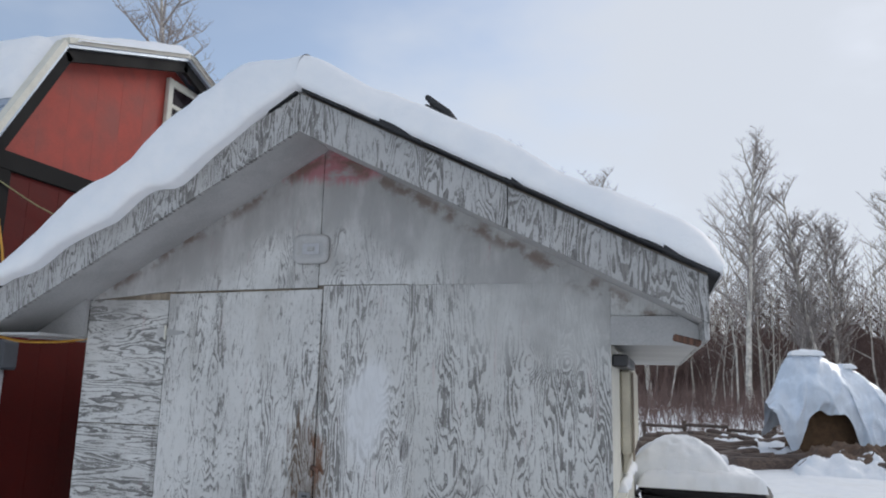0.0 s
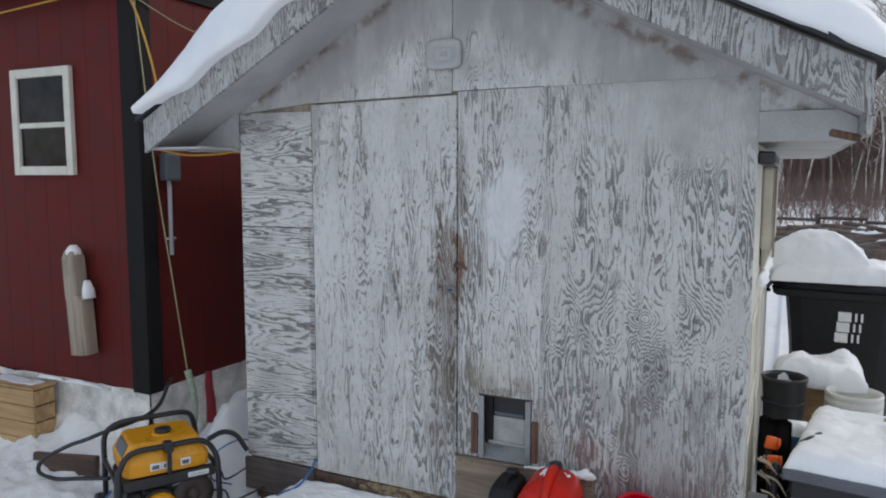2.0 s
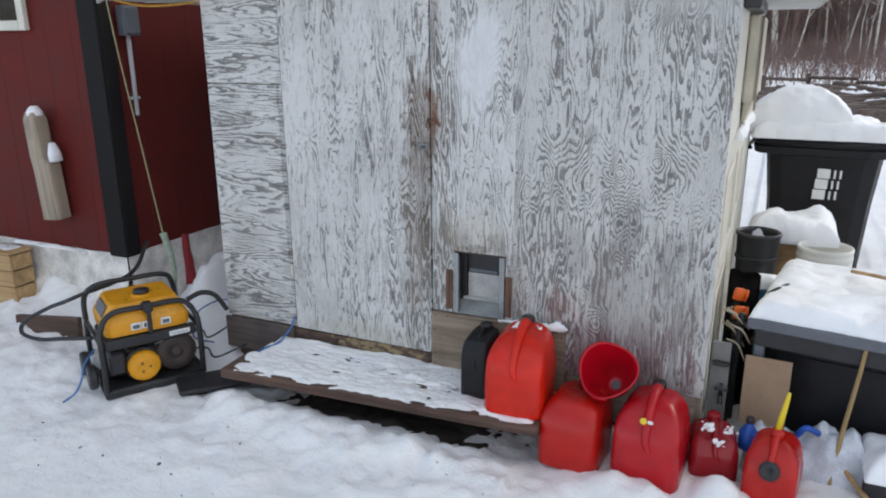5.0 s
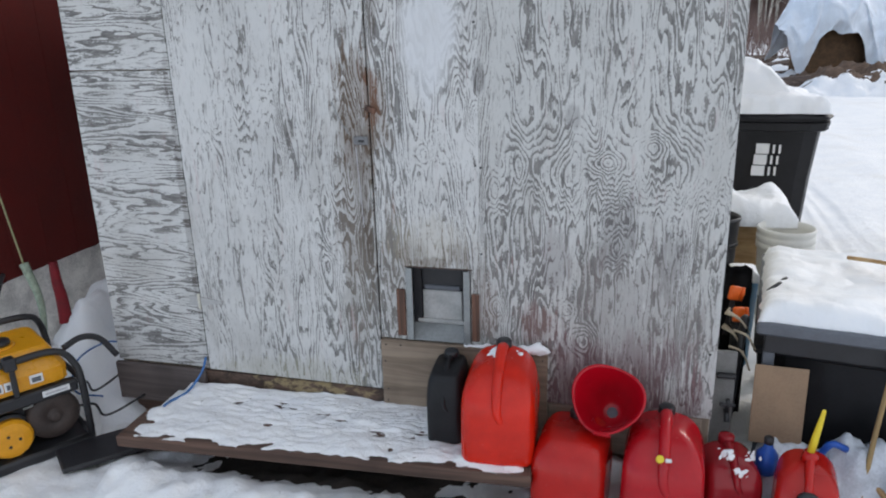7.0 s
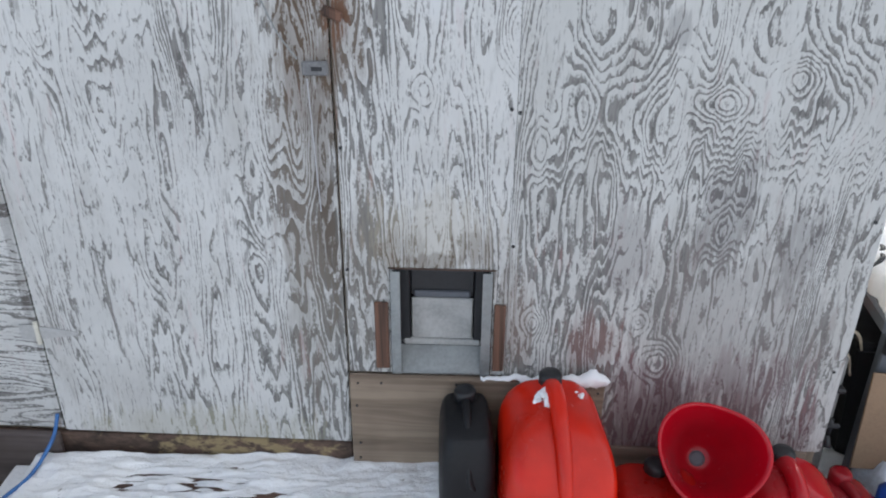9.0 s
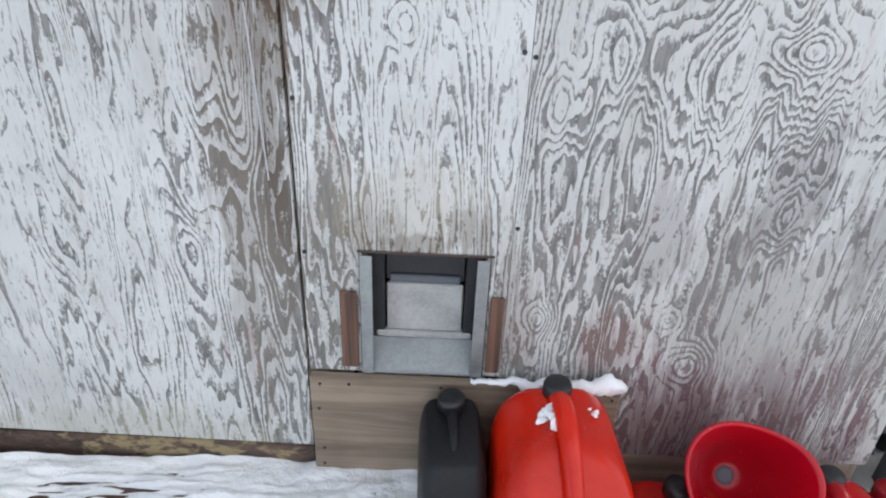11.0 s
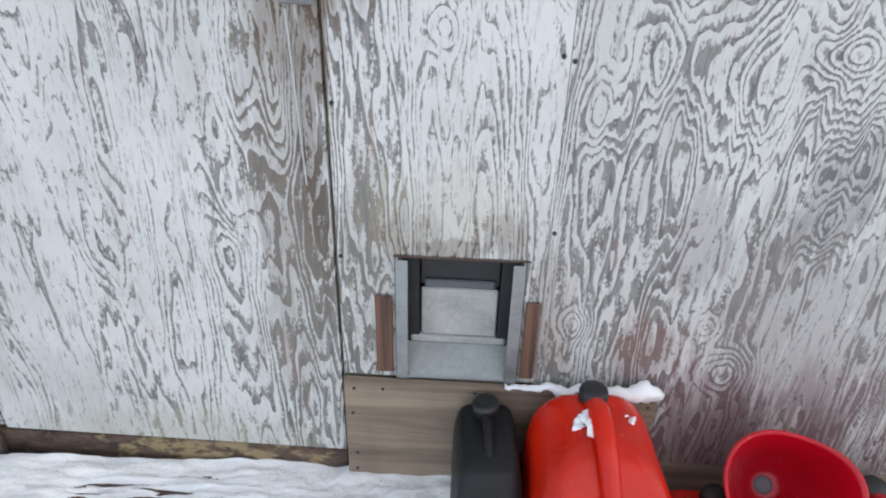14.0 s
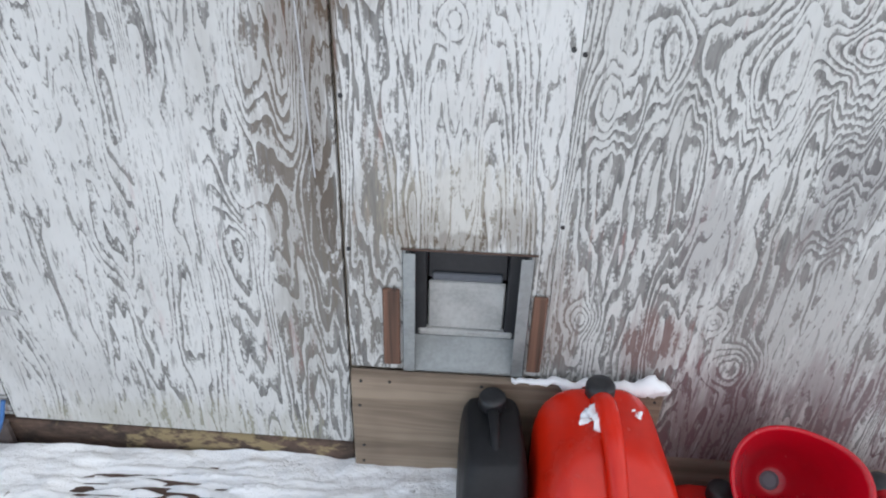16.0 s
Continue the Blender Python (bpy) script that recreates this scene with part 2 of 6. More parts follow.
        for cx, cz, rx, rz, c, f in ((-0.47, 1.10, 0.19, 1.0, (0.17, 0.14, 0.115), 0.8), (-0.42, 0.95, 0.07, 0.85, (0.12, 0.095, 0.075), 0.9), (-0.37, 1.75, 0.05, 0.40, (0.13, 0.11, 0.095), 0.8), (0.0, 0.62, 0.05, 0.40, (0.17, 0.14, 0.12), 0.7), (-0.45, 1.32, 0.17, 0.46, (0.125, 0.088, 0.062), 1.0), (-0.35, 1.32, 0.10, 0.35, (0.15, 0.115, 0.09), 0.85), (-0.47, 0.62, 0.16, 0.50, (0.20, 0.18, 0.155), 0.62), (-0.34, 0.72, 0.13, 0.55, (0.20, 0.18, 0.155), 0.6),
                                     (-0.385, 1.36, 0.07, 0.20, (0.17, 0.085, 0.05), 0.9), (0.0, 1.44, 0.05, 0.12, (0.09, 0.08, 0.08), 0.9), (0.32, 1.31, 0.08, 0.10, (0.17, 0.16, 0.16), 0.7),
                                     (0.48, 0.90, 0.14, 0.34, (0.15, 0.14, 0.14), 0.8), (0.66, 0.82, 0.12, 0.28, (0.14, 0.13, 0.13), 0.75), (0.27, 0.80, 0.10, 0.30, (0.17, 0.15, 0.15), 0.7),
                                     (-0.16, 0.84, 0.34, 0.26, (0.40, 0.355, 0.27), 0.5), (-0.25, 0.80, 0.12, 0.12, (0.14, 0.11, 0.08), 0.7), (-0.08, 0.81, 0.13, 0.13, (0.13, 0.10, 0.075), 0.7), (-0.17, 0.775, 0.18, 0.05, (0.12, 0.09, 0.065), 0.8), (0.03, 0.60, 0.07, 0.30, (0.19, 0.14, 0.12), 0.7),
                                     (0.42, 0.22, 0.90, 0.50, (0.15, 0.095, 0.10), 1.0), (0.55, 0.62, 0.50, 0.55, (0.21, 0.19, 0.18), 0.7), (0.20, 0.55, 0.16, 0.25, (0.20, 0.12, 0.11), 0.75), (0.45, 0.22, 0.75, 0.26, (0.15, 0.09, 0.10), 0.65), (0.36, 0.40, 0.30, 0.30, (0.16, 0.10, 0.105), 0.8), (0.60, 0.45, 0.30, 0.25, (0.19, 0.13, 0.135), 0.7),
                                     (-0.80, 0.24, 0.7, 0.22, (0.36, 0.345, 0.26), 0.7), (-1.195, 0.95, 0.035, 1.3, (0.11, 0.095, 0.088), 0.85)):
            # paint that still holds is stained less than the bare wood
            soak = m.ramp(wear, 0.0, 1.0, 0.42 if cx < -0.2 else 0.55, 1.0)
            col = m.mix(m.math("MULTIPLY", m.math("MULTIPLY", blob(cx, cz, rx, rz), f), soak), col, c)
        # red paint daubed under the apex
        red = m.math("MULTIPLY", blob(-0.34, 2.655, 0.52, 0.13, 0.16, 0.40), m.ramp(m.noise(m.scaled((7, 1, 12)), 1.0, 4, 0.6), 0.32, 0.50, 0.0, 0.95))
        col = m.mix(m.math("MULTIPLY", red, 0.85), col, (0.44, 0.13, 0.15))
        # rust along the joint with the soffit
        dx = m.math("ABSOLUTE", m.math("ADD", x, 0.40))
        off = m.math("ABSOLUTE", m.math("SUBTRACT", m.math("ADD", z, m.math("MULTIPLY", dx, 0.53)), 2.712))
        n3 = m.noise(m.scaled((10, 1, 10)), 1.0, 4, 0.6)
        rust = m.math("MULTIPLY", m.ramp(off, 0.0, 0.070, 1.0, 0.0), m.ramp(n3, 0.44, 0.60))
        col = m.mix(m.math("MULTIPLY", rust, 0.8), col, (0.17, 0.11, 0.08))
    h = m.math("SUBTRACT", m.math("MULTIPLY", fine, 0.2), wear)
    return m.finish(col, m.ramp(wear, 0, 1, 0.55, 0.85), h, 0.35, 0.0016)


def snow_material(name, dirty=0.0):
    m = Nodes(name)
    a = m.noise(m.scaled((1, 1, 1)), 5.0, 5, 0.6)
    b = m.noise(m.scaled((1, 1, 1)), 55.0, 4, 0.65)
    col = m.mix(m.ramp(a, 0.3, 0.7), (0.88, 0.885, 0.895) if dirty else (0.86, 0.88, 0.91), (0.95, 0.945, 0.935) if dirty else (0.94, 0.94, 0.95))
    if dirty:
        d = m.noise(m.scaled((0.9, 0.9, 0.9)), 1.0, 5, 0.65)
        col = m.mix(m.ramp(d, 0.5, 0.75, 0.0, dirty), col, (0.66, 0.62, 0.56))
        sp = m.noise(m.scaled((1, 1, 1)), 34.0, 2, 0.5)
        col = m.mix(m.ramp(sp, 0.72, 0.79, 0.0, 0.7), col, (0.20, 0.17, 0.14))
    c = m.noise(m.scaled((1, 1, 1)), 18.0, 5, 0.7)
    h = m.math("ADD", m.math("ADD", a, m.math("MULTIPLY", b, 0.22)), m.math("MULTIPLY", c, 0.7 if dirty else 0.2))
    return m.finish(col, 0.55, h, 0.6 if dirty else 0.45, 0.025)


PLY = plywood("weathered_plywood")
PLY_H = plywood("weathered_plywood_across", horizontal=True, heavy=0.11)
PLY_FASCIA = plywood("weathered_fascia", heavy=0.12, stains=False, seams=False, paint=(0.46, 0.455, 0.45))
PAINT = plain("grey_white_paint", (0.43, 0.425, 0.42), 0.6, 0.2, 3.0)
SNOW = snow_material("fresh_snow")
SNOW_GROUND = snow_material("trodden_snow", 0.35)
RED_SIDING = plain("dark_red_siding", (0.112, 0.014, 0.0115), 0.6, 0.2, 4.0, Specular_IOR_Level=0.2)
RED_GABLE = plain("weathered_red_siding", (0.36, 0.060, 0.042), 0.65, 0.25, 5.0)
BLACK_TRIM = plain("black_trim", (0.012, 0.011, 0.011), 0.7, 0.3, 6.0, Specular_IOR_Level=0.2)
WHITE_TRIM = plain("white_trim", (0.66, 0.635, 0.55), 0.5, 0.12, 8.0)
CREAM = plain("cream_panel", (0.56, 0.52, 0.42), 0.55, 0.15, 8.0)
SHINGLE = plain("black_shingle", (0.035, 0.036, 0.04), 0.9, 0.4, 40.0)
# strong tone variation paints purple-grey reflections into the panes
GLASS = plain("window_glass", (0.022, 0.016, 0.019), 0.08, 0.7, 7.0, 0.0, Specular_IOR_Level=0.12)
DARKWOOD = woodgrain("stained_wood", (0.15, 0.085, 0.06), (0.06, 0.035, 0.026))
m = Nodes("rotten_sill_wood")
rot = m.noise(m.scaled((9, 1, 22)), 1.0, 5, 0.7)
flake = m.noise(m.scaled((16, 1, 30)), 1.0, 4, 0.65)
where = m.ramp(m.math("ABSOLUTE", m.math("ADD", m.xyz()[0], 0.68)), 0.0, 0.45, 0.10, -0.10)
ROTTEN = m.finish(m.mix(m.ramp(m.math("ADD", flake, where), 0.50, 0.64, 0.0, 0.85), m.mix(m.ramp(rot, 0.35, 0.65), (0.045, 0.030, 0.024), (0.15, 0.095, 0.07)), (0.34, 0.26, 0.14)), 0.85, rot, 0.5, 0.004)
GREYWOOD = woodgrain("grey_wood", (0.36, 0.30, 0.24), (0.20, 0.165, 0.13))
GREYWOOD_Z = woodgrain("grey_wood_upright", (0.40, 0.33, 0.25), (0.22, 0.18, 0.14), "z")
PINE = woodgrain("raw_pine", (0.56, 0.38, 0.19), (0.38, 0.23, 0.10))
ROOF_METAL = plain("ribbed_roof_metal", (0.42, 0.47, 0.54), 0.35, 0.12, 3.0, 0.05, 0.6)

# ---- mesh helpers ----


def part(name, bm, material, parent=None, label="", smooth=False):
    """Link a bmesh as one mesh object, under a thing or a part."""
    me = bpy.data.meshes.new(name)
    bmesh.ops.recalc_face_normals(bm, faces=bm.faces)
    if smooth:
        for f in bm.faces:
            f.smooth = True
    bm.to_mesh(me)
    bm.free()
    me.materials.append(material)
    ob = new(name, me)
    if parent is not None:
        ob.parent = parent
    if label:
        ob["label"] = label
    return ob


def thing(name, m, label, category, group="", kind=""):
    ob = new(name)
    ob.empty_display_size = 0.1
    ob.matrix_world = m
    return tagged(ob, label, category, group, kind)


def add_box(bm, x0, x1, y0, y1, z0, z1, bevel=0.0, m=None, seg=1):
    r = bmesh.ops.create_cube(bm, size=1.0, matrix=Matrix.LocRotScale(((x0 + x1) / 2, (y0 + y1) / 2, (z0 + z1) / 2), None, (abs(x1 - x0), abs(y1 - y0), abs(z1 - z0))))
    vs = r["verts"]
    if bevel:
        es = list({e for v in vs for e in v.link_edges})
        b = bmesh.ops.bevel(bm, geom=es, offset=bevel, segments=seg, affect="EDGES", profile=0.5)
        vs = list({v for f in b["faces"] for v in f.verts} | {v for v in vs if v.is_valid})
    if m is not None:
        bmesh.ops.transform(bm, matrix=m, verts=[v for v in vs if v.is_valid])
    return bm


def box(x0, x1, y0, y1, z0, z1, bevel=0.003, m=None, seg=1):
    return add_box(bmesh.new(), x0, x1, y0, y1, z0, z1, bevel, m, seg)


def add_tube(bm, pts, radius, sides=8, close=False, taper=None):
    """A tube along a line of points; taper: the radius at the far end."""
    pts = [Vector(p) for p in pts]
    n = len(pts)
    rings = []
    up = Vector((0, 0, 1))
    for i, p in enumerate(pts):
        a = pts[i - 1] if i or close else p
        b = pts[(i + 1) % n] if i < n - 1 or close else p
        d = (b - a).normalized()
        if abs(d.dot(up)) > 0.97:
            up = Vector((1, 0, 0)) if abs(d.x) < 0.9 else Vector((0, 1, 0))
        s = d.cross(up).normalized()
        u = s.cross(d).normalized()
        up = u
        r = radius if taper is None else radius + (taper - radius) * i / max(1, n - 1)
        rings.append([bm.verts.new(p + r * (math.cos(k * 2 * math.pi / sides) * s + math.sin(k * 2 * math.pi / sides) * u)) for k in range(sides)])
    for i in range(n if close else n - 1):
        r0, r1 = rings[i], rings[(i + 1) % n]
        for k in range(sides):
            bm.faces.new((r0[k], r0[(k + 1) % sides], r1[(k + 1) % sides], r1[k]))
    if not close:
        bm.faces.new(rings[0][::-1])
        bm.faces.new(rings[-1])
    return bm


def curve_points(ctrl, steps=8):
    """Catmull-Rom points through the control points."""
    c = [Vector(p) for p in ctrl]
    c = [2 * c[0] - c[1]] + c + [2 * c[-1] - c[-2]]
    out = []
    for i in range(1, len(c) - 2):
        for k in range(steps):
            t = k / steps
            p0, p1, p2, p3 = c[i - 1:i + 3]
            out.append(0.5 * (2 * p1 + (p2 - p0) * t + (2 * p0 - 5 * p1 + 4 * p2 - p3) * t * t + (3 * p1 - p0 - 3 * p2 + p3) * t ** 3))
    out.append(c[-2])
    return out


def tube(ctrl, radius, sides=8, steps=8, taper=None):
    return add_tube(bmesh.new(), curve_points(ctrl, steps) if steps > 1 else ctrl, radius, sides, taper=taper)


def lathe(profile, sides=24, m=None, bm=None):
    """Turn (radius, height) pairs about z."""
    bm = bm or bmesh.new()
    rings = []
    for r, z in profile:
        rings.append([bm.verts.new((r * math.cos(k * 2 * math.pi / sides), r * math.sin(k * 2 * math.pi / sides), z)) for k in range(sides)])
    for a, b in zip(rings, rings[1:]):
        for k in range(sides):
            bm.faces.new((a[k], a[(k + 1) % sides], b[(k + 1) % sides], b[k]))
    bm.faces.new(rings[0][::-1])
    bm.faces.new(rings[-1])
    if m is not None:
        bmesh.ops.transform(bm, matrix=m, verts=[v for ring in rings for v in ring])
    return bm


def loft(sections, sides=28, power=4.0, bm=None):
    """Rounded-box body: sections of (z, half width, half depth, x, y)."""
    bm = bm or bmesh.new()
    rings = []
    for z, hx, hy, cx, cy in sections:
        ring = []
        for k in range(sides):
            a = 2 * math.pi * (k + 0.5) / sides
            c, s = math.cos(a), math.sin(a)
            f = (abs(c) ** power + abs(s) ** power) ** (-1 / power)
            ring.append(bm.verts.new((cx + hx * c * f, cy + hy * s * f, z)))
        rings.append(ring)
    for a, b in zip(rings, rings[1:]):
        for k in range(sides):
            bm.faces.new((a[k], a[(k + 1) % sides], b[(k + 1) % sides], b[k]))
    bm.faces.new(rings[0][::-1])
    bm.faces.new(rings[-1])
    return bm


def fbm(x, y, z=0.0, octaves=4):
    return noise.fractal(Vector((x, y, z)), 0.9, 2.1, octaves)


def mound(x0, x1, y0, y1, z, height, seed=0.0, edge=0.06, nx=28, ny=24, rough=0.25, sag=0.0, peaked=False):
    """A lying heap of snow: rounded edges, uneven top, flat underside."""
    bm = bmesh.new()
    top, low = [], []
    for j in range(ny + 1):
        for i in range(nx + 1):
            u, v = i / nx, j / ny
            x, y = x0 + u * (x1 - x0), y0 + v * (y1 - y0)
            d = min(u * (x1 - x0), (1 - u) * (x1 - x0), v * (y1 - y0), (1 - v) * (y1 - y0))
            k = min(1.0, d / edge)
            k = k ** 0.8 if peaked else math.sqrt(max(0.0, 1 - (1 - k) ** 2))
            wob = 0.012 * fbm(x * 9 + seed, y * 9, 3.0)
            h = height * k * (1 + rough * fbm(x * 3.1 + seed, y * 3.1, seed) + 0.3 * rough * fbm(x * 11, y * 11 + seed, 1.0))
            wx = wob if 0 < i < nx else wob * 1.4
            top.append(bm.verts.new((x + wx, y + wob, z + max(h, 0.0) - sag * (1 - k))))
            low.append(bm.verts.new((x + wx, y + wob, z - 0.004 - sag)) if i in (0, nx) or j in (0, ny) else None)
    w = nx + 1
    for j in range(ny):
        for i in range(nx):
            bm.faces.new((top[j * w + i], top[j * w + i + 1], top[(j + 1) * w + i + 1], top[(j + 1) * w + i]))
    rim = [i for i in range(nx)] + [j * w + nx for j in range(ny)] + [ny * w + i for i in range(nx, 0, -1)] + [j * w for j in range(ny, 0, -1)]
    for a, b in zip(rim, rim[1:] + rim[:1]):
        bm.faces.new((top[b], top[a], low[a], low[b]))
    bm.faces.new([low[i] for i in rim])
    return bm


# ---- ground ----


def ground_height(x, y):
    h = 0.035 * fbm(x * 0.9, y * 0.9, 5.0) + 0.020 * fbm(x * 4, y * 4, 2.0) + 0.010 * fbm(x * 13, y * 13, 7.0)
    rid = 1 - abs(noise.noise(Vector((x * 2.3, y * 2.9, 4.0))))
    h += 0.012 * (rid ** 6)
    lump = 1 - abs(noise.noise(Vector((x * 7.5, y * 8.5, 1.0))))
    h += 0.024 * (lump ** 4 - 0.4) * (0.5 + 0.8 * max(0.0, fbm(x * 1.1, y * 1.1, 6.0)))
    h += 0.006 * fbm(x * 22, y * 22, 2.0, 3)
    # drift along the house and round the generator
    d = max(0.0, 1 - max(0.0, -0.15 - y) / 0.75) * min(1.0, max(0.0, (-1.62 - x) / 0.5))
    if y > -1.0 and x < -1.4:
        h += d * (0.14 + 0.10 * fbm(x * 2.2, y * 2.2, 9.0) + 0.05 * fbm(x * 6, y * 6, 4.0))
    # the trodden way is pressed flat and rutted
    if y < -0.72:
        k = min(1.0, (-0.72 - y) / 0.5)
        h = h * (1 - 0.70 * k) - 0.02 * k
    # hollow under the plank
    if -1.5 < x < 0.35 and -0.40 < y < 0.1:
        h -= 0.025 * min(1.0, (y + 0.40) / 0.12)
    # lip of trodden snow before the plank, small heaps at the cans
    if -1.3 < x < 0.2:
        h += (0.068 - 0.008 * x) * math.exp(-((y + 0.53) / 0.11) ** 2) * (0.8 + 0.7 * fbm(x * 6, y * 5, 3.0)) + 0.012 * fbm(x * 17, y * 17, 9.0) * math.exp(-((y + 0.6) / 0.2) ** 2)
    for cx, cy, cr, ch in ((0.945, -0.31, 0.075, 0.09), (0.55, -0.42, 0.08, 0.05), (0.70, -0.42, 0.08, 0.035), (1.25, -0.30, 0.10, 0.06)):
        q = ((x - cx) ** 2 + (y - cy) ** 2) / cr ** 2
        if q < 9:
            h += ch * math.exp(-q)
    if x > 0.9 and y > 0.3:
        h += min(1.0, (y - 0.3) / 1.5) * 0.05
    r = math.hypot(x, y)
    if r > 12:
        h += min(1.0, (r - 12) / 20) * (0.25 * fbm(x * 0.06, y * 0.06, 11.0))
    return h


def axis_steps(lo, hi, step, far):
    v = list(np.arange(lo, hi + 1e-6, step))
    a, s = hi, step
    while a < far:
        s *= 1.22
        a += s
        v.append(a)
    a, s = lo, step
    while a > -far:
        s *= 1.22
        a -= s
        v.insert(0, a)
    return v


xs, ys = axis_steps(-4.2, 2.2, 0.022, 900), axis_steps(-1.6, 0.6, 0.022, 900)
verts = [(x, y, ground_height(x, y)) for y in ys for x in xs]
w = len(xs)
faces = [(j * w + i, j * w + i + 1, (j + 1) * w + i + 1, (j + 1) * w + i) for j in range(len(ys) - 1) for i in range(w - 1)]
me = bpy.data.meshes.new("ground")
me.from_pydata(verts, [], faces)
for p in me.polygons:
    p.use_smooth = True
me.materials.append(SNOW_GROUND)
ground = tagged(new("ground", me), "trodden white snow cover with grit and footprints", "snow ground", kind="structure")

# ---- shed ----
LX, RX, CX = -1.625, 0.832, -0.40          # wall ends and ridge line
SLOPE, APEX = 0.55, 2.73                    # soffit line of the gable
SILL, HEAD = 0.25, 2.095


def pitch_of(s):
    return SLOPE if s < 0 else 0.505


def soffit_z(x):
    return APEX - pitch_of(x - CX) * abs(x - CX)


shed = thing("shed", pose(0, 0, 0), "small gabled shed of weathered white plywood, snow on its roof", "shed")


def sheet(name, outline, y0, y1, material, parent, label=""):
    """An upright board: an outline in x and z, given a thickness in y."""
    bm = bmesh.new()
    front = [bm.verts.new((x, y0, z)) for x, z in outline]
    back = [bm.verts.new((x, y1, z)) for x, z in outline]
    bm.faces.new(front)
    bm.faces.new(back[::-1])
    n = len(outline)
    for i in range(n):
        bm.faces.new((front[i], back[i], back[(i + 1) % n], front[(i + 1) % n]))
    return part(name, bm, material, parent, label)


G = 0.0005
sheet("panel", [(LX, SILL), (-1.1815, SILL), (-1.1800, 1.476), (LX, 1.476)], 0, 0.015, PLY_H, shed, "plywood strip, grain lying across")
sheet("panel", [(LX, 1.481), (-1.18 - G, 1.481), (-1.18 - G, 2.05), (LX, soffit_z(LX))], 0.001, 0.015, PLY_H, shed)
sheet("panel", [(0 + G, SILL), (RX, SILL), (RX, 2.1075), (0 + G, 2.1075)], 0, 0.015, PLY, shed)
sheet("panel", [(-0.392, 0.46), (-0.285, 0.46), (-0.285, 0.757), (-0.036, 0.757), (-0.036, 0.46), (-G, 0.46), (-G, 2.108), (-0.392, 2.108)], 0.001, 0.015, PLY, shed)
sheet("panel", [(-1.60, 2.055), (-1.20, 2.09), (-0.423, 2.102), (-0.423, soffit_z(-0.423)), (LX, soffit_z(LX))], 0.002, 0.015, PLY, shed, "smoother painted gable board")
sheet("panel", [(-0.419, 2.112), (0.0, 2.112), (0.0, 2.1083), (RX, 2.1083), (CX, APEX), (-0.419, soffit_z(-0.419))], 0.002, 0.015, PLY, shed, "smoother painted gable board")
door = sheet("door", [(-1.1735, SILL - 0.004), (-0.398, SILL - 0.012), (-0.398, 2.092), (-1.1735, 2.078)], -0.004, 0.014, PLY, shed, "plywood door leaf, brown stains at its latch edge")
# framing behind the boards, open at the pet door
for x0, x1, z0, z1 in ((LX, -0.30, 0.08, 1.95), (-0.02, RX, 0.08, 1.95), (-0.30, -0.02, 0.08, 0.45), (-0.30, -0.02, 0.77, 1.95)):
    part("framing", box(x0 + 0.004, x1 - 0.004, 0.017, 0.08, z0, z1, 0), GREYWOOD_Z, shed)
sheet("framing", [(LX + 0.004, 1.95), (RX - 0.004, 1.95), (RX - 0.004, soffit_z(RX) - 0.002), (CX, APEX - 0.004), (LX + 0.004, soffit_z(LX) - 0.002)], 0.017, 0.08, GREYWOOD_Z, shed)
part("side_wall", box(LX, LX + 0.05, 0.082, 3.0, 0.08, 1.95, 0.003), PLY, shed)
part("side_wall", box(RX - 0.05, RX - 0.012, 0.082, 3.0, 0.08, 1.95, 0.003), WHITE_TRIM, shed)
for k in range(24):
    part("side_plank", box(RX - 0.011, RX, 0.018 + 0.124 * k, 0.138 + 0.124 * k, 1.275, 1.86, 0.003), WHITE_TRIM, shed, "white grooved side plank" if k == 0 else "")
part("back_wall", box(LX + 0.05, RX - 0.05, 2.95, 3.0, 0.08, 1.95, 0.003), PLY, shed)
part("floor", box(LX + 0.05, RX - 0.05, 0.08, 2.95, 0.10, 0.20, 0.003), GREYWOOD, shed)
part("sill_board", box(LX + 0.03, -0.395, -0.004, 0.016, 0.135, SILL - 0.016, 0.004), ROTTEN, shed, "mottled brown rotten sill under the door")
part("sill_board", box(LX - 0.005, -1.188, -0.028, -0.006, 0.07, SILL - 0.006, 0.005), woodgrain("grey_brown_board", (0.14, 0.112, 0.105), (0.075, 0.058, 0.054)), shed, "dark grey-brown board under the strip")
part("skirt_board", box(0.255, RX - 0.03, 0.002, 0.016, 0.06, SILL - 0.006, 0.004), GREYWOOD, shed)
part("skid", box(LX + 0.02, RX - 0.02, 0.03, 0.14, -0.06, 0.135, 0.01), DARKWOOD, shed)
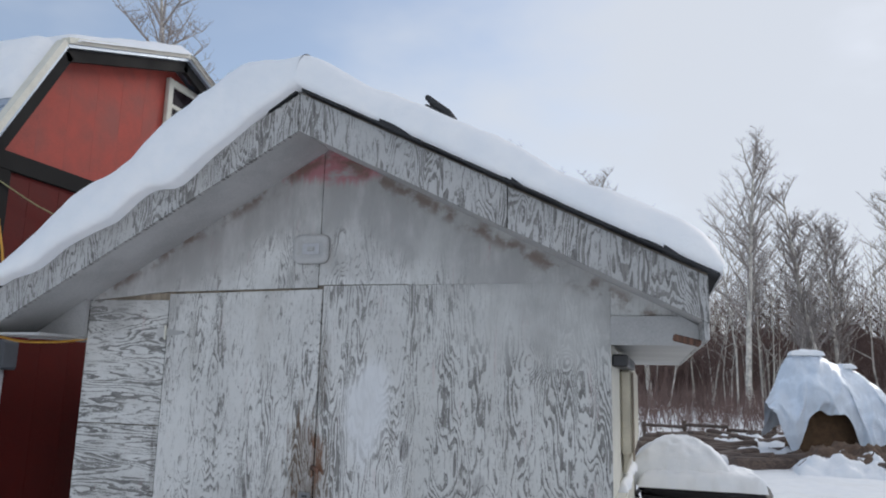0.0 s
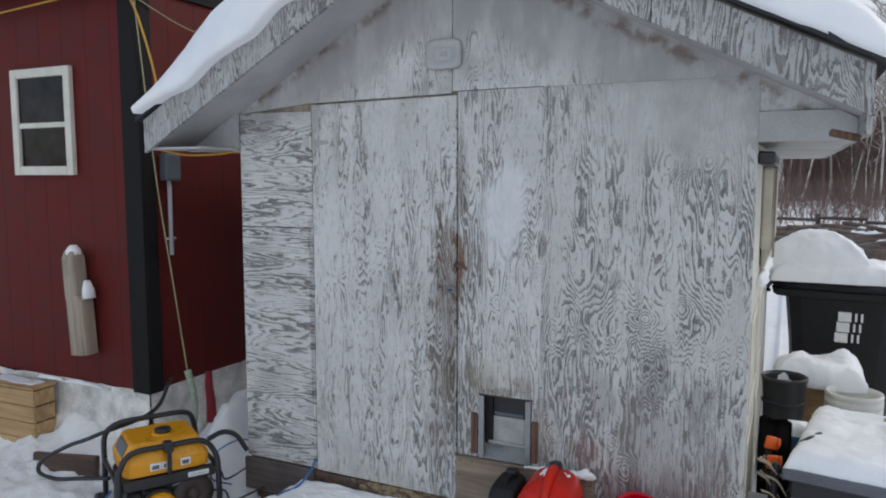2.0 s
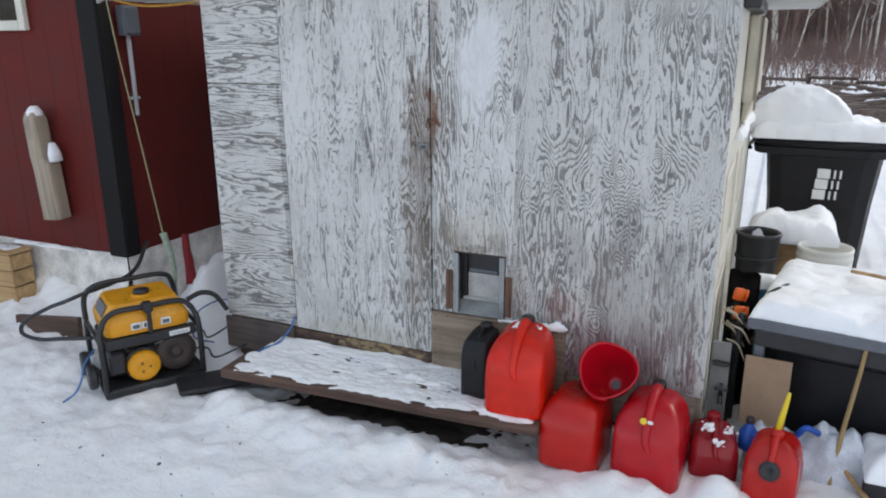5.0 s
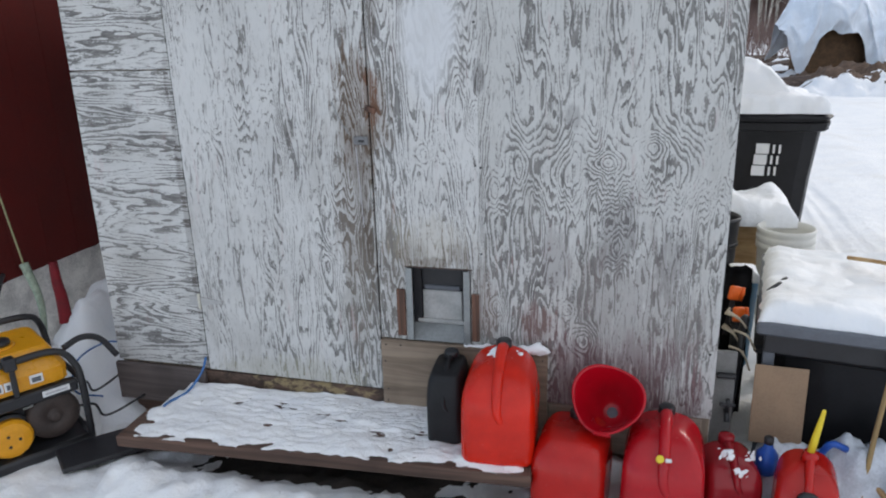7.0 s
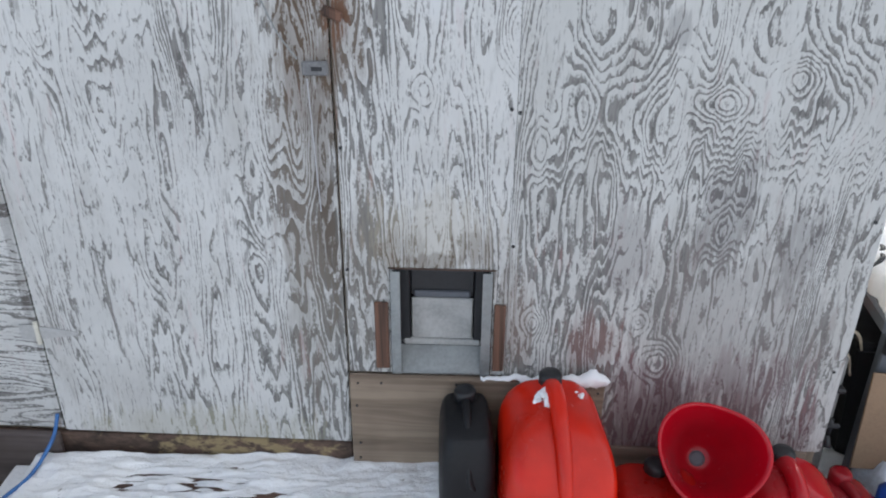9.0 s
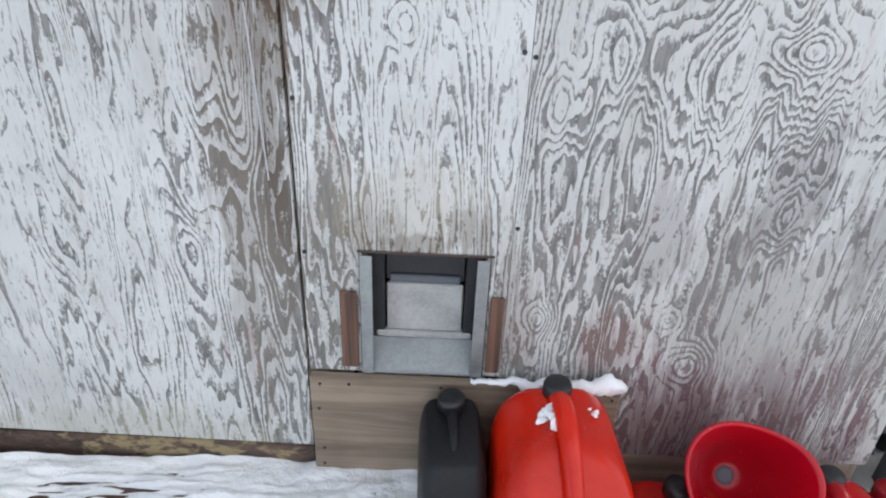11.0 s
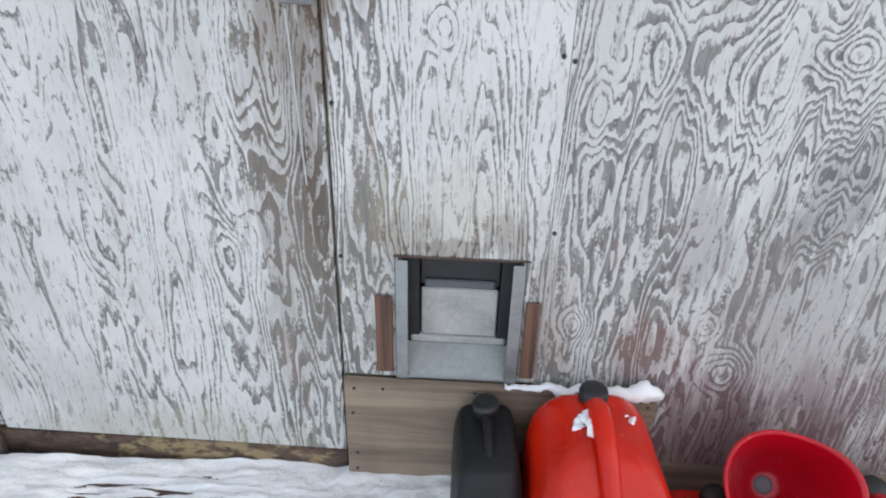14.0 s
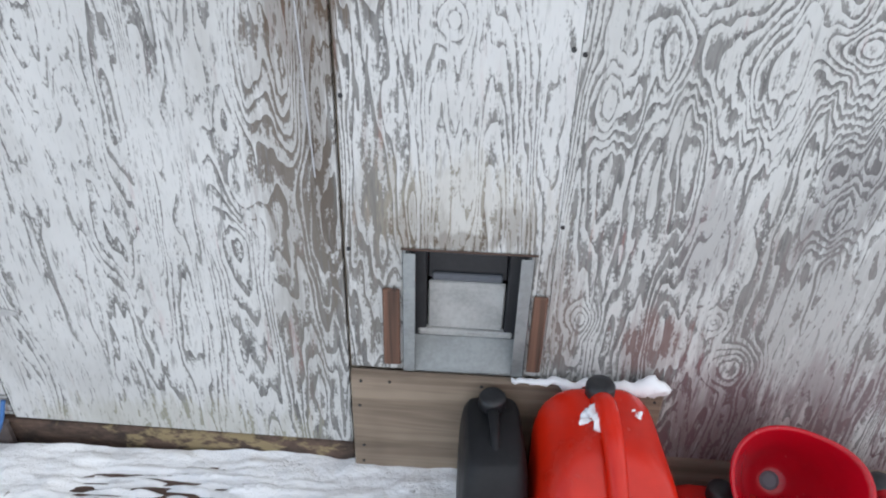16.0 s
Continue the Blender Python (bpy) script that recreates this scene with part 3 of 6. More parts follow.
# roof
OV, EX = 0.30, 1.575                        # gable overhang, half span to the eave
for s in (-1, 1):
    c = math.cos(math.atan(SLOPE))
    def slope_sheet(name, u0, u1, v0, v1, y0, y1, material, label="", s=s):
        """A slab along the roof's slope; u: from the ridge out, v: up from the soffit line."""
        bm = bmesh.new()
        pts = []
        for u, v in ((u0, v0), (u1, v0), (u1, v1), (u0, v1)):
            pts.append((CX + s * u, APEX - pitch_of(s) * u + v))
        a = [bm.verts.new((x, y0, z)) for x, z in pts]
        b = [bm.verts.new((x, y1, z)) for x, z in pts]
        bm.faces.new(a)
        bm.faces.new(b[::-1])
        for i in range(4):
            bm.faces.new((a[i], b[i], b[(i + 1) % 4], a[(i + 1) % 4]))
        bmesh.ops.recalc_face_normals(bm, faces=bm.faces)
        return part(name, bm, material, shed, label)
    slope_sheet("soffit", 0.002, EX - 0.01, 0.0, 0.012, -OV + 0.022, 0.08, PAINT, "grey-white soffit board")
    slope_sheet("roof_deck", 0.0, EX, 0.125, 0.16, -OV + 0.02, 3.25, GREYWOOD)
    cut = 0.56 if s > 0 else 1.0
    slope_sheet("fascia_board", 0.0 if s > 0 else 0.003, EX * cut - 0.002, -0.012, 0.150, -OV - 0.002, -OV + 0.018, PLY_FASCIA, "weathered plywood fascia board")
    if s > 0:
        slope_sheet("fascia_board", EX * cut + 0.002, EX, -0.010, 0.148, -OV, -OV + 0.018, PLY_FASCIA)
    for k in range(9):
        u0, u1 = 0.02 + EX * 1.01 * k / 9, 0.02 + EX * 1.01 * (k + 1) / 9
        slope_sheet("shingle", u0, u1, 0.162 + 0.003 * (k % 2), 0.178 + 0.005 * (k % 3), (-OV - 0.03 if s > 0 else -OV - 0.008) - 0.006 * (k % 3), 3.28, SHINGLE)
    ex = CX + s * EX
    part("eave_board", box(min(ex, ex - s * 0.02), max(ex, ex - s * 0.02), -OV + 0.02, 3.2, 1.868, 1.99, 0.003), PLY_FASCIA, shed)
    wx = LX if s < 0 else RX
    if s < 0:
        sheet("eave_return", [(wx, soffit_z(wx) + 0.004), (ex + 0.022, soffit_z(ex) + 0.004), (ex + 0.022, 1.864), (wx, 1.864)], -0.026, -0.004, PAINT, shed)
    else:
        sheet("panel", [(wx + 0.0005, 1.976), (1.093, 1.976), (wx + 0.0005, 2.106)], 0.002, 0.015, PLY, shed)
        sheet("eave_return", [(wx + 0.001, 1.9735), (1.095, 1.9735), (ex - 0.022, soffit_z(ex) + 0.004), (ex - 0.022, 1.864), (wx + 0.001, 1.864)], -0.010, 0.012, PAINT, shed)
    part("eave_soffit", box(min(ex - s * 0.022, wx), max(ex - s * 0.022, wx), -OV + 0.02 if s < 0 else 0.013, 3.2, 1.868, 1.880, 0.002), PAINT, shed)


def roof_snow(s, thick, droop):
    """The blanket of snow on one slope, rounded over the gable's edge."""
    bm = bmesh.new()
    nu, nv = 110, 60
    grid = []
    for i in range(nu + 1):
        row = []
        for j in range(nv + 1):
            u = (EX + (0.045 if s > 0 else -0.012)) * i / nu
            v = j / nv
            near = min(1.0, u / 0.35)
            near = near * near * (3 - 2 * near)
            rim = 0.055 if s > 0 else 0.055 + 0.012 * near
            y = -OV - rim + v * v * 3.3
            d = min(y + OV + rim, 0.25)
            k = math.sqrt(max(0.0, 1 - (1 - min(1.0, d / 0.12)) ** 2))
            e = min(1.0, (EX + 0.05 - u) / 0.16)
            e = math.sqrt(max(0.0, 1 - (1 - e) ** 2))
            t = thick * (0.85 + 0.35 * fbm(u * 1.3, s * 5 + y * 0.8, 3.0, 2) + 0.10 * fbm(u * 6, s * 3 + y * 2, 8.0, 2))
            t = 0.175 * (1 - near) + t * near + (0.065 * math.exp(-((u - 0.26) / 0.17) ** 2) if s < 0 else 0.0)
            z0 = APEX - pitch_of(s) * u + (0.192 if s > 0 else 0.192 - 0.015 * near * min(1.0, max(0.0, (EX - u) / 0.3)))
            wave = (droop * max(0.0, 0.42 + 1.0 * noise.noise(Vector((u * 4.6, s * 4.0, 0.3)))) + (0.014 if s < 0 else 0.0)) * max(0.0, 1 - d / 0.10) * near
            yy = y - 0.15 * wave - 0.02 * fbm(u * 4, s, 6.0, 2) * (1 - v) * near
            if s < 0:
                tail = max(0.0, min(1.0, (EX + 0.02 - u) / 0.60))
                tail = tail * tail * (3 - 2 * tail)
                wave, t = wave * tail, t * (0.22 + 0.78 * tail)
            ridge = -0.025 * (1 - min(1.0, u / 0.22)) ** 2 * k
            row.append(bm.verts.new((CX + s * (u + 0.10 * t * k * near), yy, z0 + t * k * e - wave + ridge)))
        grid.append(row)
    for i in range(nu):
        for j in range(nv):
            bm.faces.new((grid[i][j], grid[i + 1][j], grid[i + 1][j + 1], grid[i][j + 1]))
    under = [[bm.verts.new((v.co.x, v.co.y + 0.012, v.co.z - 0.02)) for v in (grid[i][0], grid[i][nv])] for i in range(nu + 1)]
    for i in range(nu):
        bm.faces.new((grid[i][0], under[i][0], under[i + 1][0], grid[i + 1][0]))
    for i in range(nu):
        bm.faces.new((under[i][0], under[i][1], under[i + 1][1], under[i + 1][0]))
    return bm


roof_cover = thing("roof_snow", pose(0, 0, 0), "thick soft snow lying on the shed roof", "snow")
part("snow_slab", roof_snow(-1, 0.300, 0.070), SNOW, roof_cover, smooth=True)
part("snow_slab", roof_snow(1, 0.150, 0.0), SNOW, roof_cover, smooth=True)

# ---- house ----
HX, HY, HL, HW = -2.395, 0.05, 6.5, 2.66     # near corner, length, width
house = thing("barn_house", pose(0, 0, 0), "dark red barn-shaped cabin with black trim, snowy metal roof", "house")
BASE, BAND0, BAND1 = 0.475, 2.785, 2.89
KY, KZ, RY, RZ = HY + 0.235, 3.565, HY + HW / 2, 3.965
for k in range(32):                          # front boards
    x1 = HX - 0.004 - k * 0.203
    part("siding_board", box(x1 - 0.2022, x1, HY, HY + 0.02, BASE, BAND1, 0.0012), RED_SIDING, house)
for k in range(12):                          # gable side boards
    y0 = HY + 0.022 + k * 0.2135
    y1 = y0 + 0.2127
    part("siding_board", box(HX - 0.02, HX, y0, y1, BASE, BAND0, 0.0012), RED_SIDING, house)


def gambrel(y):
    w = min(y - HY, HY + HW - y)
    return BAND1 + (KZ - BAND1) * w / 0.235 if w < 0.235 else KZ + (RZ - KZ) * (w - 0.235) / (HW / 2 - 0.235)


for k in range(12):
    y0 = HY + 0.022 + k * 0.2135
    y1 = min(y0 + 0.2127, HY + HW - 0.01)
    bm = bmesh.new()
    cuts = sorted({y0, y1} | {c for c in (KY, RY, HY + HW - 0.235) if y0 < c < y1})
    ring = [(y0, BAND1), (y1, BAND1)] + [(c, max(gambrel(c) - 0.02, BAND1 + 0.01)) for c in reversed(cuts)]
    a = [bm.verts.new((HX, y, z)) for y, z in ring]
    b = [bm.verts.new((HX - 0.02, y, z)) for y, z in ring]
    bm.faces.new(a)
    bm.faces.new(b[::-1])
    for i in range(len(ring)):
        bm.faces.new((a[i], b[i], b[(i + 1) % len(ring)], a[(i + 1) % len(ring)]))
    part("gable_board", bm, RED_GABLE, house, "lighter weathered red gable board" if k == 0 else "")
part("inner_wall", box(HX - HL, HX - 0.022, HY + 0.022, HY + HW, BASE - 0.1, BAND1, 0), BLACK_TRIM, house)
bm = bmesh.new()
ring = [(HY + 0.03, BAND1 + 0.002), (HY + HW - 0.03, BAND1 + 0.002), (HY + HW - 0.235, KZ - 0.03), (RY, RZ - 0.03), (KY + 0.02, KZ - 0.03)]
a = [bm.verts.new((HX - 0.023, y, z)) for y, z in ring]
b = [bm.verts.new((HX - HL, y, z)) for y, z in ring]
bm.faces.new(a)
bm.faces.new(b[::-1])
for i in range(5):
    bm.faces.new((a[i], b[i], b[(i + 1) % 5], a[(i + 1) % 5]))
part("loft", bm, BLACK_TRIM, house)
part("trim_band", box(HX - 0.01, HX + 0.022, HY - 0.01, HY + HW, BAND0, BAND1, 0.004), BLACK_TRIM, house, "black band board")
part("corner_board", box(HX - 0.115, HX + 0.024, HY - 0.022, HY - 0.001, BASE - 0.01, BAND1, 0.004), BLACK_TRIM, house, "black corner board")
part("corner_board", box(HX + 0.001, HX + 0.026, HY - 0.001, HY + 0.085, BASE - 0.01, BAND0, 0.004), BLACK_TRIM, house)


def roof_plane(name, p, q, x0, x1, t, material, label="", off=0.0):
    """A slab between two (y, z) edges along x."""
    d = Vector((0, q[0] - p[0], q[1] - p[1])).normalized()
    n = Vector((0, -d.z, d.y))
    if n.z < 0:
        n = -n
    bm = bmesh.new()
    vs = []
    for x in (x0, x1):
        for (y, z), k in ((p, off), (q, off), (q, off + t), (p, off + t)):
            vs.append(bm.verts.new((x, y + n.y * k, z + n.z * k)))
    for f in ((0, 1, 2, 3), (7, 6, 5, 4), (0, 4, 5, 1), (1, 5, 6, 2), (2, 6, 7, 3), (3, 7, 4, 0)):
        bm.faces.new([vs[i] for i in f])
    return part(name, bm, material, house, label)


E0 = (HY - 0.17, BAND1 - 0.06)
far = lambda p: (2 * RY - p[0], p[1])
K0, R0 = (KY, KZ), (RY, RZ)
for p, q in ((E0, K0), (K0, R0)):
    for a, b in ((p, q), (far(p), far(q))):
        roof_plane("roof_sheet", a, b, HX - HL, HX + 0.16, 0.02, ROOF_METAL, "ribbed grey roof metal")
        roof_plane("dark_fascia", a, b, HX + 0.10, HX + 0.135, -0.075, BLACK_TRIM, "", -0.002)
        roof_plane("verge_trim", a, b, HX + 0.12, HX + 0.175, 0.035, WHITE_TRIM, "white metal verge trim", 0.021)
for k in range(26):
    x = HX - 0.1 - k * 0.23
    roof_plane("rib", E0, K0, x - 0.012, x + 0.012, 0.018, ROOF_METAL, "", 0.022)


def house_snow(p, q, thick, x0, x1, seed, e0=0.1):
    bm = bmesh.new()
    d = Vector((0, q[0] - p[0], q[1] - p[1]))
    n = Vector((0, -d.z, d.y)).normalized()
    if n.z < 0:
        n = -n
    nu, nv = 70, 16
    rows = []
    for i in range(nu + 1):
        x = x0 + (x1 - x0) * i / nu
        kx = min(1.0, min(x - x0, x1 - x) / 0.12 + 0.02)
        row = []
        for j in range(nv + 1):
            v = j / nv
            kv = min(1.0, v / e0) if e0 else 1.0
            k = math.sqrt(max(0.0, 1 - (1 - kx) ** 2)) * math.sqrt(max(0.0, 1 - (1 - kv) ** 2))
            t = 0.022 + thick * k * (1 + 0.3 * fbm(x * 1.5, v * 2 + seed, seed, 3))
            b = Vector((x, p[0], p[1])) + d * v + n * t
            row.append(bm.verts.new(b))
        rows.append(row)
    for i in range(nu):
        for j in range(nv):
            bm.faces.new((rows[i][j], rows[i + 1][j], rows[i + 1][j + 1], rows[i][j + 1]))
    return bm


house_cover = thing("cabin_roof_snow", pose(0, 0, 0), "snow lying on the red cabin's gambrel roof", "snow")
part("snow_slab", house_snow(K0, R0, 0.09, HX - HL, HX + 0.20, 2.0), SNOW, house_cover, smooth=True)
part("snow_slab", house_snow(far(K0), R0, 0.09, HX - HL, HX + 0.20, 4.0), SNOW, house_cover, smooth=True)
mid = (E0[0] + 0.45 * (K0[0] - E0[0]), E0[1] + 0.45 * (K0[1] - E0[1]))
part("snow_slab", house_snow(mid, K0, 0.07, HX - 2.6, HX + 0.10, 6.0, 0.5), SNOW, house_cover, smooth=True)


def sash_window(name, parent, origin, width, height, label):
    """A two-pane window; origin: lower corner, facing -y in its own frame."""
    w_ = new(name)
    w_.matrix_world, w_["label"] = origin, label
    w_.parent = parent
    f = 0.055
    for x0, x1, z0, z1 in ((0, f, 0, height), (width - f, width, 0, height), (f, width - f, 0, f), (f, width - f, height - f, height)):
        part("window_frame", box(x0, x1, -0.035, 0.0, z0, z1, 0.005), WHITE_TRIM, w_)
    part("meeting_rail", box(f, width - f, -0.026, 0.0, height * 0.47 - 0.016, height * 0.47 + 0.016, 0.004), WHITE_TRIM, w_)
    part("pane", box(f, width - f, -0.012, -0.006, f, height * 0.47 - 0.016, 0), GLASS, w_)
    part("pane", box(f, width - f, -0.018, -0.012, height * 0.47 + 0.016, height - f, 0), GLASS, w_)
    return w_


sash_window("window", house, pose(-3.45, HY - 0.001, 1.742), 0.535, 0.645, "white-framed sash window with two dark panes")
sash_window("window", house, pose(HX + 0.003, 1.34, 3.47, 0, 0, 90), 0.40, 0.37, "white-framed gable window in red siding")

# ---- more materials ----
METAL = plain("galvanised_metal", (0.30, 0.315, 0.315), 0.45, 0.2, 14.0, 0.1, 0.55)
BLACK_PLASTIC = plain("black_plastic", (0.022, 0.022, 0.025), 0.42, 0.3, 10.0)
DARK_STEEL = plain("black_steel_tube", (0.02, 0.02, 0.022), 0.4, 0.3, 20.0)
BOARD = woodgrain("bare_plywood", (0.34, 0.262, 0.195), (0.185, 0.135, 0.098))
RUSTY_WOOD = woodgrain("reddish_wood", (0.19, 0.095, 0.062), (0.05, 0.03, 0.023), "z", 0.8, 60.0)
CARD = plain("cardboard", (0.31, 0.21, 0.135), 0.85, 0.15, 9.0)
YELLOW = plain("yellow_enamel", (0.76, 0.335, 0.012), 0.32, 0.12, 6.0, 0.05)
YELLOW_PLASTIC = plain("yellow_plastic", (0.78, 0.58, 0.03), 0.4, 0.1, 8.0)
LABEL_WHITE = plain("label_white", (0.78, 0.78, 0.78), 0.5, 0.06, 20.0)
BLUE_PLASTIC = plain("blue_plastic", (0.015, 0.09, 0.42), 0.4, 0.2, 10.0)
BLUE_CORD = plain("electric_cable", (0.05, 0.16, 0.40), 0.6, 0.2, 30.0)
GREEN_CORD = plain("green_yellow_rope", (0.30, 0.28, 0.15), 0.8, 0.3, 60.0)
ORANGE_CORD = plain("orange_cord", (0.55, 0.28, 0.03), 0.6, 0.2, 40.0)
GREY_PAINT = plain("grey_enamel", (0.12, 0.13, 0.15), 0.5, 0.15, 8.0)
PVC = plain("grey_conduit", (0.46, 0.46, 0.48), 0.45, 0.1, 8.0)
BUCKET_WHITE = plain("white_pail", (0.74, 0.73, 0.68), 0.4, 0.08, 8.0)
FOIL = plain("plastic_skirting", (0.72, 0.70, 0.66), 0.4, 0.35, 9.0, 0.7)
BARK_BIRCH = plain("birch_bark", (0.62, 0.58, 0.52), 0.8, 0.45, 3.0)
TWIG = plain("bare_twigs", (0.36, 0.32, 0.30), 0.9, 0.35, 2.0)
BRUSH = plain("far_brush", (0.19, 0.125, 0.108), 0.95, 0.45, 0.5)
m = Nodes("brush_depth")
streaks = m.noise(m.scaled((3.5, 1, 0.22)), 1.0, 5, 0.7)
clump = m.noise(m.scaled((0.25, 1, 0.5)), 1.0, 3, 0.6)
BRUSH_DEPTH = m.finish(m.mix(m.ramp(clump, 0.35, 0.7, 0.0, 0.5), m.mix(m.ramp(streaks, 0.35, 0.65), (0.10, 0.070, 0.068), (0.29, 0.215, 0.20)), (0.25, 0.185, 0.17)), 0.95)
HAY = plain("old_hay", (0.13, 0.075, 0.04), 0.95, 0.4, 9.0, 0.6)
TARP = plain("pale_blue_tarp", (0.70, 0.76, 0.84), 0.24, 0.14, 2.0, 0.1)
EARTH_LOG = woodgrain("old_log", (0.16, 0.115, 0.09), (0.08, 0.055, 0.045))
FLAP = plain("scuffed_flap", (0.42, 0.42, 0.41), 0.5, 0.22, 14.0, 0.1)


def red_plastic(name, color):
    m = Nodes(name)
    a = m.noise(m.scaled((1, 1, 1), shift=m.rand), 5.0, 4, 0.6)
    b = m.noise(m.scaled((1, 1, 1), shift=m.rand), 90.0, 3, 0.6)
    col = m.mix(m.ramp(a, 0.35, 0.75), color, tuple(c * 0.72 for c in color))
    col = m.mix(m.ramp(b, 0.66, 0.80, 0.0, 0.18), col, (0.62, 0.42, 0.38))
    return m.finish(col, m.ramp(a, 0.3, 0.7, 0.15, 0.28), b, 0.05, 0.002, Specular_IOR_Level=0.42)


MATT_BLACK = plain("matt_black_plastic", (0.014, 0.014, 0.016), 0.5, 0.3, 10.0, Specular_IOR_Level=0.3)
RED_A = red_plastic("orange_red_plastic", (0.72, 0.019, 0.005))
RED_B = red_plastic("red_plastic", (0.52, 0.012, 0.008))
RED_C = red_plastic("crimson_plastic", (0.50, 0.008, 0.016))
RED_D = red_plastic("dull_crimson_plastic", (0.32, 0.014, 0.022))
RED_E = red_plastic("bright_crimson_plastic", (0.50, 0.003, 0.014))

# ---- fittings of the shed ----
pet = new("pet_door")
pet.parent, pet["label"] = shed, "low pet door: metal-lined opening with a pale hanging flap"
PX0, PX1, PZ0, PZ1, PD = -0.283, -0.038, 0.462, 0.755, 0.17
part("lining", box(PX0, PX0 + 0.006, -0.006, PD, PZ0, PZ1, 0.001), METAL, pet, "galvanised lining")
part("lining", box(PX1 - 0.006, PX1, -0.006, PD, PZ0, PZ1, 0.001), METAL, pet)
part("lining", box(PX0 + 0.007, PX1 - 0.007, -0.006, PD, PZ0, PZ0 + 0.006, 0.001), METAL, pet)
part("lining", box(PX0 + 0.007, PX1 - 0.007, 0.003, PD, PZ1 - 0.006, PZ1, 0.001), BLACK_PLASTIC, pet)
IX0, IX1, IY = PX0 + 0.008, PX1 - 0.008, 0.052
part("flange", box(PX0, PX0 + 0.024, -0.009, -0.0065, PZ0, PZ1 - 0.004, 0.001), METAL, pet)
part("flange", box(PX1 - 0.024, PX1, -0.009, -0.0065, PZ0, PZ1 - 0.004, 0.001), METAL, pet)
part("flap_frame", box(IX0, IX0 + 0.034, IY, PD, PZ0 + 0.03, PZ1 - 0.008, 0.003), BLACK_PLASTIC, pet, "black plastic flap frame")
part("flap_frame", box(IX1 - 0.034, IX1, IY, PD, PZ0 + 0.03, PZ1 - 0.008, 0.003), BLACK_PLASTIC, pet)
part("flap_frame", box(IX0 + 0.035, IX1 - 0.035, IY + 0.01, PD, PZ0 + 0.19, PZ1 - 0.008, 0.003), BLACK_PLASTIC, pet)
part("slot_cover", box(IX0 + 0.044, IX1 - 0.044, IY + 0.002, IY + 0.012, PZ0 + 0.188, PZ0 + 0.206, 0.003), GREY_PAINT, pet, "grey slotted bar")
part("flap", box(IX0 + 0.037, IX1 - 0.037, IY + 0.006, IY + 0.014, PZ0 + 0.066, PZ0 + 0.184, 0.003), FLAP, pet, "pale scuffed plastic flap")
part("flap_rail", box(IX0 + 0.016, IX1 - 0.016, IY - 0.004, IY + 0.016, PZ0 + 0.052, PZ0 + 0.068, 0.004), FLAP, pet)
bm = bmesh.new()
ring = [(-0.004, PZ0 + 0.0065), (IY + 0.012, PZ0 + 0.0065), (IY + 0.012, PZ0 + 0.054), (IY + 0.004, PZ0 + 0.054)]
a = [bm.verts.new((PX0 + 0.0075, y, z)) for y, z in ring]
b = [bm.verts.new((PX1 - 0.0075, y, z)) for y, z in ring]
bm.faces.new(a)
bm.faces.new(b[::-1])
for i in range(4):
    bm.faces.new((a[i], b[i], b[(i + 1) % 4], a[(i + 1) % 4]))
part("threshold", bm, METAL, pet, "sloping galvanised threshold")
part("back_plate", box(IX0, IX1, PD + 0.002, PD + 0.01, PZ0, PZ1, 0), BLACK_PLASTIC, pet)
for x0, x1 in ((PX0 - 0.040, PX0 - 0.006), (PX1 + 0.006, PX1 + 0.034)):
    part("side_strip", box(x0, x1, -0.010, -0.001, PZ0 + 0.015, PZ0 + 0.205, 0.003), RUSTY_WOOD, pet, "reddish bare wood strip")
part("lintel_edge", box(PX0 - 0.004, PX1 + 0.008, -0.004, -0.001, PZ1, PZ1 + 0.004, 0.001), DARKWOOD, pet)
part("kick_board", box(-0.392, 0.252, -0.022, -0.002, 0.180, 0.458, 0.003), BOARD, shed, "bare plywood board below the pet door")
for x, z in ((-0.37, 0.44), (-0.31, 0.442), (-0.12, 0.444), (0.10, 0.44), (0.235, 0.43), (-0.375, 0.37), (-0.37, 0.25), (-0.372, 0.20)):
    part("nail", lathe([(0.0035, 0), (0.003, 0.002)], 8, pose(x, -0.0225, z, 90)), DARK_STEEL, shed)
for x, z in ((-0.012, 1.142), (0.006, 1.135), (-0.012, 1.62), (0.006, 0.82), (-0.385, 1.05), (-0.385, 0.75), (0.81, 1.4), (0.81, 0.9), (0.81, 0.5)):
    part("nail", lathe([(0.0045, 0), (0.004, 0.002)], 8, pose(x, -0.0005, z, 90)), DARK_STEEL, shed)


def strap_hinge(z):
    h = new("hinge")
    h.parent, h["label"] = shed, "white painted strap hinge"
    part("plate", box(-1.226, -1.186, -0.008, -0.0045, z - 0.022, z + 0.022, 0.001), PAINT, h)
    bm = bmesh.new()
    add_tube(bm, [(-1.180, -0.009, z - 0.032), (-1.180, -0.009, z + 0.032)], 0.006, 10)
    part("pin", bm, WHITE_TRIM, h)
    sheet("strap", [(-1.173, z - 0.018), (-1.085, z - 0.006), (-1.075, z), (-1.085, z + 0.006), (-1.173, z + 0.018)], -0.0085, -0.0048, PAINT, h)


